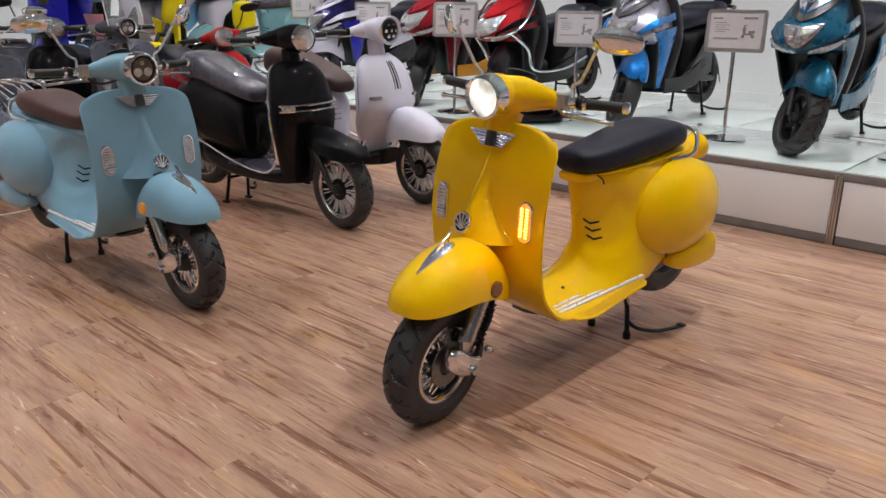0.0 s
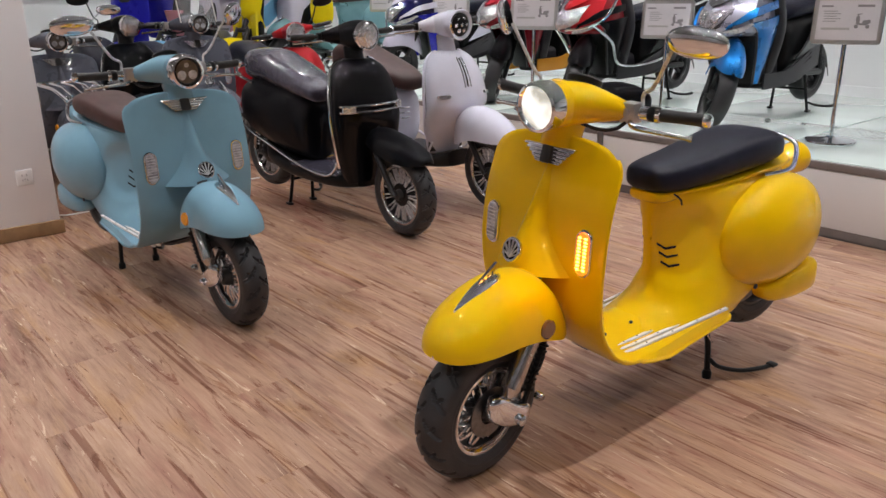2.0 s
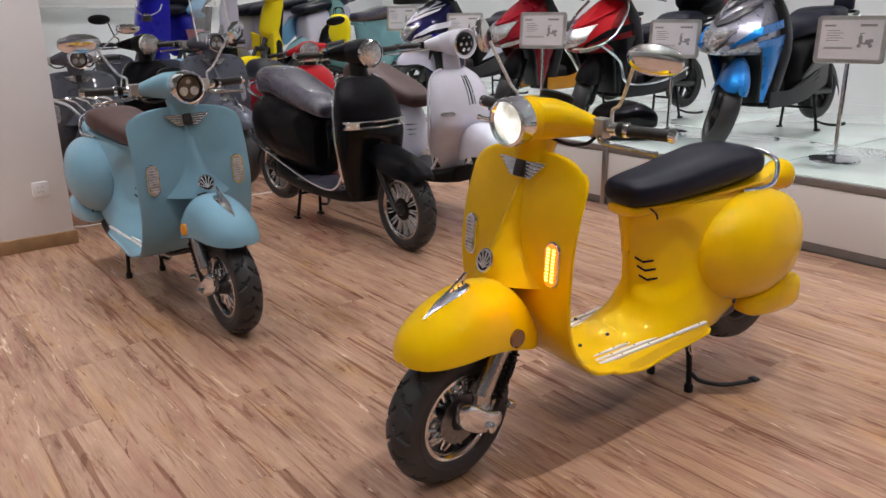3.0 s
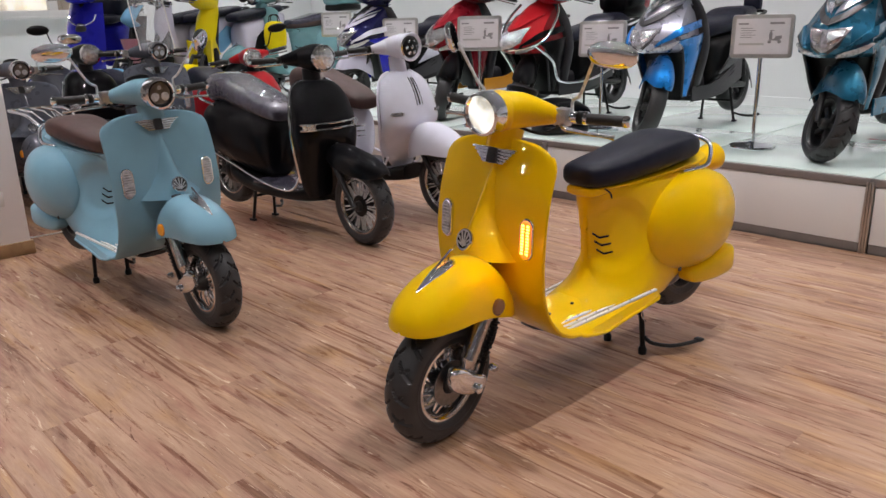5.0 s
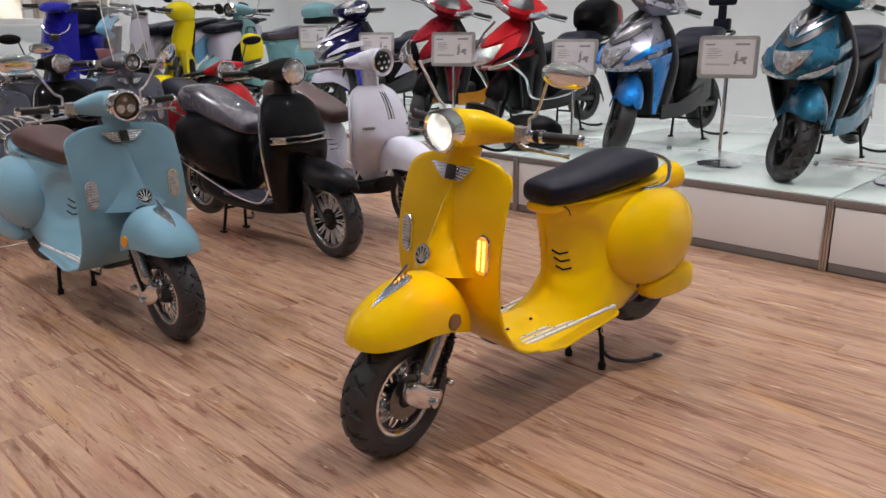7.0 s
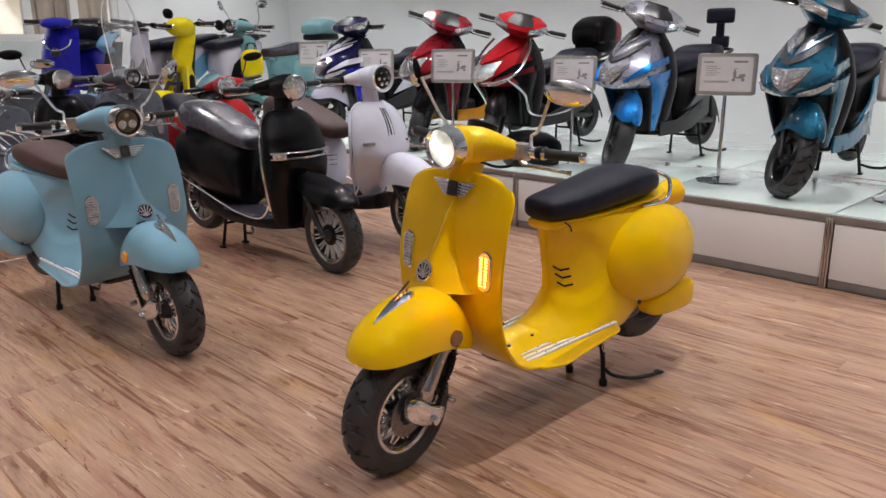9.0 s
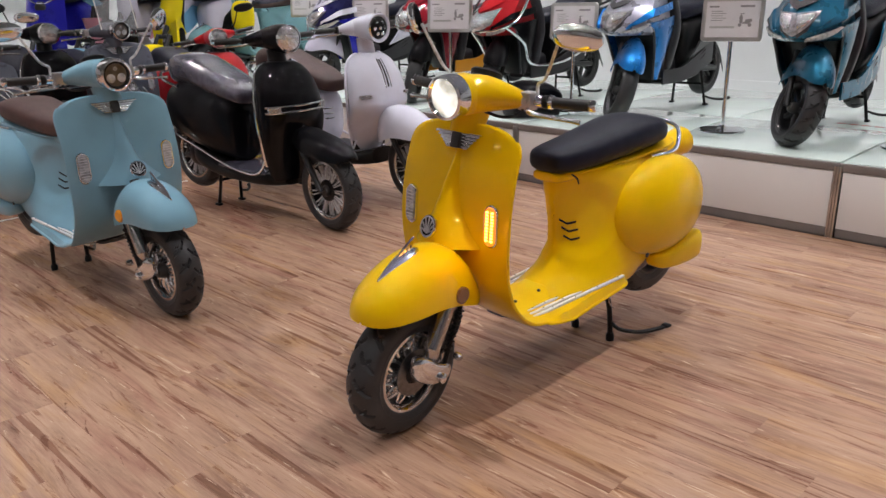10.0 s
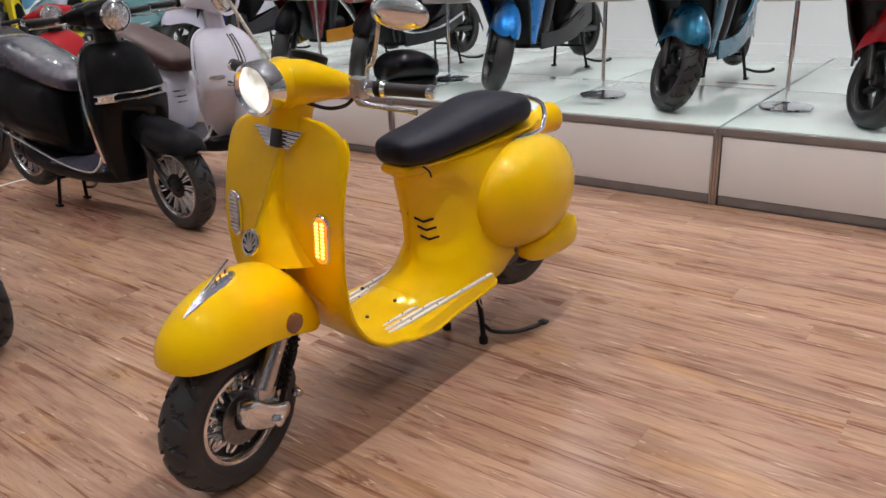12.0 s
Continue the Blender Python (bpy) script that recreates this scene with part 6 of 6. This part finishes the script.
    if legs:
        hs = put("lamp_cowl", xloft([(-0.195, 0.05, 0.985, 1.03), (-0.23, 0.095, 0.955, 1.070), (-0.31, 0.125, 0.925, 1.105), (-0.40, 0.105, 0.915, 1.095), (-0.47, 0.05, 0.96, 1.065)], 26, 14, 2.3), front, q, "rounded painted lamp cowl", 50, M=S)
        put("headlamp", oval(-0.235, 0, 1.010, 0.022, 0.060, 0.038, 2.4), M_LENS, hs, "clear headlamp", M=S)
    elif cowl:
        hs = put("lamp_cowl", xloft([(-0.205, 0.05, 1.002, 1.03), (-0.24, 0.090, 0.985, 1.058), (-0.33, 0.125, 0.985, 1.078), (-0.42, 0.105, 1.0, 1.072), (-0.47, 0.05, 1.015, 1.055)], 26, 14, 2.6), front, q, "painted lamp cowl", 50, M=S)
        put("headlamp", oval(-0.245, 0, 1.020, 0.022, 0.058, 0.030, 2.6), M_LENS, hs, "clear headlamp", M=S)
    else:
        clamp = put("bar_clamp", joined(block(-0.40, 0, 1.035, 0.07, 0.10, 0.035, 0.010), oval(-0.36, 0, 1.055, 0.035, 0.05, 0.018, 2.4)), M_DARKSTEEL, q, "dark bar clamp with a small display", M=S)
        put("horn", lathe([(0.026, 0.0), (0.028, 0.012), (0.018, 0.018)], 16, (-0.335, 0.03, 1.0), (1, 0, 0)), M_CHROME, clamp, "small chrome horn", M=S)
    put("neck", tube([(-0.37, 0, 1.0), (-0.355, 0, 0.90)], [0.04, 0.045], 12), M_BLACKPL, q, "steering neck", M=S)
    for s in (1, -1):
        bar_end(q, S, -0.40, 1.045, s, 0.11, 0.32)
        if s in mirrors:
            mirror_set(q, (-0.41, s * 0.15, 1.05), (-0.50, s * 0.32, 1.09 - 0.06 * s), S, s, (0.06, 0.05), M_BLACKPL, M_BLACKPL)
    return q


def price_stand(x, y, z, turn, height, label, picture=True):
    """A chrome floor stand with a framed price card."""
    q = put("sign_stand", lathe([(0.140, 0.0), (0.145, 0.006), (0.143, 0.016), (0.10, 0.024), (0.03, 0.030), (0.018, 0.040)], 40), M_CHROME)
    tagged(q, label, "sign stand", "price signs on the platform")
    q.matrix_basis = pose(x, y, z, 0, 0, turn)
    put("pole", lathe([(0.0125, 0.03), (0.0125, height)], 16), M_CHROME, q, "chrome pole")
    H = pose(0, -0.012, height + 0.125, -6, 0, 0)
    w, h = 0.372, 0.27
    o = []
    for sx, sy, a0 in ((1, 1, 0), (-1, 1, 90), (-1, -1, 180), (1, -1, 270)):
        o += [(sx * (w / 2 - 0.022) + 0.022 * math.cos(radians(a0 + t)), sy * (h / 2 - 0.022) + 0.022 * math.sin(radians(a0 + t))) for t in (0, 30, 60, 90)]
    fr = put("frame", plate(o, 0.016, H @ pose(0, 0.016, 0, 90, 0, 0), 0.003), M_ALU, q, "rounded aluminium frame")
    F = H @ pose(0, -0.0015, 0, 90, 0, 0)
    put("card", block(0, 0, 0, w - 0.05, h - 0.05, 0.003), M_PAPER, fr, "pale printed card", M=F)
    def ink(name, cx, cy, sx, sy, mat=M_INK):
        put(name, block(cx, cy, 0.0022, sx, sy, 0.001), mat, fr, M=F)
    ink("print_bar", -0.115, 0.078, 0.060, 0.010)
    ink("print_bar", 0.085, 0.080, 0.085, 0.013)
    for k in range(5):
        ink("print_line", -0.095 + 0.012 * (k % 2), 0.050 - 0.014 * k, 0.070 + 0.018 * (k % 2), 0.0035)
    ink("print_band", -0.06, -0.048, 0.15, 0.012, M_ALU)
    if picture:
        wheels = [plate([(cx + 0.011 * math.cos(a), -0.034 + 0.011 * math.sin(a)) for a in np.linspace(0, 2 * math.pi, 12, endpoint=False)], 0.001) for cx in (-0.028, 0.030)]
        pic = [plate([(-0.012, -0.026), (0.020, -0.028), (0.044, -0.012), (0.040, 0.004), (0.004, 0.0), (0.0, -0.016), (-0.012, -0.016)], 0.001), plate([(-0.030, -0.022), (-0.012, -0.026), (-0.014, 0.018), (-0.024, 0.034), (-0.034, 0.012)], 0.001), plate([(-0.030, 0.030), (-0.004, 0.034), (-0.004, 0.038), (-0.030, 0.036)], 0.001)]
        put("print_picture", moved(joined(*wheels, *pic), F @ pose(0.075, 0.0, 0.0018)), M_INK, fr, "small printed scooter picture")
    return q


def wall_socket(x, y, z):
    q = put("wall_socket", block(x + 0.004, y, z, 0.009, 0.086, 0.086, 0.003), M_PANEL)
    tagged(q, "white plastic wall socket on the pillar", "socket")
    for dy, dz, h in ((-0.012, 0.014, 0.010), (0.012, 0.014, 0.010), (0, -0.010, 0.009), (-0.012, -0.014, 0.009), (0.012, -0.014, 0.009)):
        put("slot", block(x + 0.0088, y + dy, z + dz, 0.002, 0.004, h), M_INK, q)


def top_case(x, y, z, turn, lid, label, patch=None):
    """A loose luggage box: rounded lid over a dark base."""
    q = put("top_case", xloft([(0.215, 0.08, 0.075, 0.14), (0.19, 0.16, 0.07, 0.20), (0.08, 0.205, 0.068, 0.255), (-0.08, 0.205, 0.068, 0.255), (-0.18, 0.165, 0.07, 0.20), (-0.20, 0.09, 0.075, 0.14)], 28, 20, 3.0), lid, None, "", 50)
    tagged(q, label, "luggage box")
    q.matrix_basis = pose(x, y, z, 0, 0, turn)
    put("base", xloft([(0.20, 0.08, 0.0, 0.07), (0.17, 0.15, 0.0, 0.085), (0.0, 0.19, 0.0, 0.088), (-0.16, 0.155, 0.0, 0.085), (-0.185, 0.08, 0.0, 0.07)], 24, 14, 4), M_BLACKPL, q, "black base tray")
    if patch:
        put("reflector_panel", xloft([(0.218, 0.07, 0.09, 0.15), (0.205, 0.12, 0.085, 0.18), (0.16, 0.13, 0.09, 0.20)], 16, 6, 3), patch, q, "dark reflector panel")
    put("latch", block(0.213, 0, 0.075, 0.02, 0.06, 0.035, 0.006), M_DARKSTEEL, q, "latch")
    return q


def floor_cable(pts, r, label):
    return tagged(put("floor_cable", tube(pts, r, 6, 60), M_PANEL), label, "cable")


def deck_lettering(x, y, z, turn):
    """A short line of red stick-on characters, too small to read: bars of their size."""
    q = put("floor_sticker", block(0, 0, 0.0006, 0.40, 0.060, 0.0008), M_TOPGLASS)
    tagged(q, "clear sticker with red characters on the platform", "sticker")
    q.matrix_basis = pose(x, y, z, 0, 0, turn)
    for k in range(5):
        put("red_mark", joined(block(-0.16 + 0.08 * k, 0.012, 0.0016, 0.055, 0.008, 0.0012), block(-0.16 + 0.08 * k, -0.012, 0.0016, 0.055, 0.008, 0.0012), block(-0.17 + 0.08 * k, 0, 0.0016, 0.008, 0.046, 0.0012)), M_REDINK, q)
    return q


def carry_bag(x, y, z, turn):
    """A bulging plastic bag with two loop handles."""
    q = put("carry_bag", xloft([(0.05, 0.03, -0.13, 0.10), (0.035, 0.11, -0.16, 0.13), (0.0, 0.135, -0.17, 0.145), (-0.035, 0.11, -0.16, 0.13), (-0.05, 0.03, -0.13, 0.10)], 26, 12, 3.0), P_LEMON, None, "", 50)
    tagged(q, "yellow plastic bag hanging on the turquoise scooter", "bag")
    q.matrix_basis = pose(x, y, z, 0, 0, turn)
    for s in (1, -1):
        put("loop_handle", tube([(s * 0.02, -0.06, 0.12), (s * 0.015, -0.04, 0.20), (s * 0.012, 0.04, 0.20), (s * 0.02, 0.06, 0.12)], 0.006, 6, 14), M_BLACKPL, q, "dark loop handle")
    return q

# ---- the scooters on the wooden floor ----
retro_scooter((-1.503, 1.69), -96.0, P_YELLOW, M_SEATBLK, 9.5, True, "glossy yellow retro electric scooter, headlamp and amber indicator lit", wheel_shift=0.045)
retro_scooter((-2.855, 1.700), 4.0, P_BLUE, M_SEATBRN, -3, False, "pale blue retro electric scooter with a brown seat", mirrors=((-0.40, 0.30, 1.215, -45), (-0.36, -0.37, 1.20)), rack=True, wheel_shift=-0.018)
classic_scooter((-3.35, 2.945), 4.0, P_BLACK, M_SEATWRAP, -4, "glossy black classic scooter with chrome trim and a film-wrapped seat")
classic_scooter((-3.42, 3.70), 6.0, P_WHITE, M_SEATBRN, -8, "pearl white classic scooter with a dark brown seat", chrome=False, slots=True)
retro_scooter((-5.58, 1.92), 0.0, P_GREY, M_SEATBLK, 0, False, "dark grey retro scooter standing behind the pillar", fine=False)
retro_scooter((-5.62, 2.98), 4.0, P_GREY, M_SEATBLK, 0, False, "dark grey retro scooter with a tall clear windshield", windshield=True, mirrors=(), fine=False, size=1.08)
classic_scooter((-5.28, 3.66), 2.0, P_RED, M_SEATBLK, -26, "bright red classic scooter with a black seat in the back row", fine=False, mirrors=(1,), size=0.94)
classic_scooter((-5.87, 2.52), 0.0, P_BLACK, M_SEATBLK, 0, "black scooter with a round black mirror in the back row", fine=False, mirrors=(-1,))

# ---- the scooters on the platform ----
D = DECK_Z
sport_scooter((-1.553, 4.95), -88, P_TEAL, P_TEAL, P_TEAL, P_SILVER, 44, "metallic teal sport scooter on the platform", D, fine=True, side_mat=P_TEAL)
sport_scooter((-2.835, 5.10), -89, P_SILVER, P_SKY, P_SKY, P_SILVER, 44, "silver and bright blue sport scooter with a padded backrest", D, backrest=True, tail_mat=M_GREYPL)
sport_scooter((-0.515, 4.92), -90, P_RED, P_RED, P_RED, M_CHROME, 40, "red sport scooter on the platform", D)
sport_scooter((-3.98, 5.02), -90, P_RED, P_BLACK, P_BLACK, P_RED, 36, "red and black scooter with chrome crash bars and a top box", D, topbox=P_DKRED, crash_bar=True, tail_mat=P_BLACK, wing=P_BLACK, brow=P_RED, head=P_RED, size=0.97, plain=True)
sport_scooter((-4.80, 4.98), -90, P_DKRED, P_DKRED, P_BLACK, P_DKRED, 40, "dark red sport scooter with an orange side panel", D, side_mat=P_ORANGE, brow=P_DKRED, plain=True)
sport_scooter((-6.18, 5.07), -90, P_NAVY, P_ROYAL, P_LILAC, P_LILAC, 0, "white and dark blue sport scooter", D, tail_mat=P_LILAC, brow=P_LILAC, wing=P_WHITE)
retro_scooter((-7.57, 4.60), -78, P_TURQ, M_SEATBRN, 0, False, "turquoise retro scooter with a film-wrapped brown seat", fine=False, z=D, wrapped=True, rack=True, size=1.12)
slim_moped((-7.32, 3.86), -72, P_LEMON, P_LILAC, M_SEATBLK, 0, "bright yellow and white moped with round black mirrors", D, panel=M_BLACKPL, size=1.09, legs=True, mirrors=(1, -1), wide=0.85, drop=0.46)
slim_moped((-7.47, 3.43), -72, P_LILAC, P_LILAC, M_SEATBLK, 14, "lilac-white moped with a light blue side panel", D, panel=P_LTBLUE, size=1.09, cowl=False, sweep=0.28, wide=0.75)
slim_moped((-7.60, 3.22), -72, P_LTBLUE, P_LILAC, M_SEATBLK, 20, "light blue and white moped with a pink lower shield", D, panel=P_PINK, size=1.07, cowl=False, wide=0.36, drop=0.17, lower=P_PINK)
slim_moped((-7.36, 2.79), -45, P_ROYAL, P_ROYAL, M_SEATBLK, 0, "royal blue moped with chrome trim and a tall black backrest", D, size=1.10, wide=1.15, top=0.8, lounge=True, trim=True)

# ---- price signs ----
price_stand(-2.06, 5.21, D, 18, 0.585, "chrome sign stand with a framed price card")
price_stand(-3.40, 5.40, D, 18, 0.56, "chrome sign stand with a framed price card")
price_stand(-0.97, 5.25, D, 12, 0.585, "chrome sign stand with a framed price card")
price_stand(-4.24, 4.90, D, 25, 0.62, "chrome sign stand with a framed price card")
price_stand(-7.22, 5.70, D, 30, 0.70, "chrome sign stand with a framed price card")
price_stand(-5.86, 5.47, D, 30, 0.62, "chrome sign stand with a framed price card")
wall_socket(-4.735, 1.35, 0.348)
top_case(-7.94, 6.35, 1.393, 102, P_TURQ, "turquoise and black luggage box behind the turquoise scooter", M_BLACKPL)
top_case(-3.50, 5.00, D, 60, P_BLACK, "glossy black luggage box lying on the platform", None)
carry_bag(-7.32, 4.94, 1.15, -62)
deck_lettering(-1.40, 5.97, D, -4)
floor_cable([(-5.13, 1.56, 0.004), (-5.09, 1.76, 0.004), (-5.20, 2.86, 0.004), (-5.20, 3.00, 0.004)], 0.004, "thin white cable lying on the floor")

# ---- ceiling lights ----
face = lathe([(0.019, 0.0), (0.018, -0.006), (0.015, -0.011), (0.009, -0.015), (0.002, -0.016)], 14)
ring = lathe([(0.020, 0.0), (0.050, -0.002), (0.062, -0.006), (0.062, 0.0)], 16, cap=False)
first = None
for i in range(18):
    for j in range(18):
        if (i + j) % 2:
            continue
        lx, ly = -9.3 + 0.85 * i, -7.7 + 0.85 * j
        at = Matrix.Translation((lx, ly, CEILING - 0.004))
        if first is None:
            first = tagged(put("downlight", ring, M_PANEL), "small round recessed ceiling downlight", "light", "ceiling downlights")
            put("lamp_face", face, M_DOWNLIGHT, first, "glowing domed lamp face")
            first.matrix_basis = at
        else:
            copy_thing(first, at)

# ---- floor planks: the laid boards ----
PL, PW = 1.22, 0.19
def plank(L, W):
    b = 0.0005
    o = [(-L / 2, -W / 2), (L / 2, -W / 2), (L / 2, W / 2), (-L / 2, W / 2)]
    v = [(x * (1 if k == 0 else 1 - 2 * b / L), y * (1 if k == 0 else 1 - 2 * b / W), h) for k, h in ((0, -0.0095), (0, -0.0003), (1, 0.0)) for x, y in o]
    f = [(8, 9, 10, 11)] + [(a + i, a + (i + 1) % 4, a + 4 + (i + 1) % 4, a + 4 + i) for a in (0, 4) for i in range(4)]
    return v, f
pv, pf = plank(PL - 0.0002, PW - 0.0003)
plank_mesh = bpy.data.meshes.new("plank")
plank_mesh.from_pydata(pv, [], pf)
plank_mesh.materials.append(M_WOOD)
far_v, far_f = [], []
rows = int((DECK_Y - Y0) / PW)
for r in range(rows + 1):
    y = DECK_Y - 0.02 - PW * (r + 0.5)
    shift = [0.0, 0.46, 0.83, 0.21, 0.64, 1.03][r % 6] + 0.07 * math.sin(r * 2.3)
    x = X0 + shift - PL / 2
    while x < X1 + PL / 2:
        if -6.9 < x < 0.9 and 0.45 < y:
            share("plank", plank_mesh, floor, Matrix.Translation((x, y, 0)))
        else:
            k = len(far_v)
            far_v += [(a + x, b + y, c) for a, b, c in pv]
            far_f += [tuple(i + k for i in q) for q in pf]
        x += PL
tagged(put("planking", (far_v, far_f), M_WOOD, floor, "brown laminate planks", 20), kind="stuff")
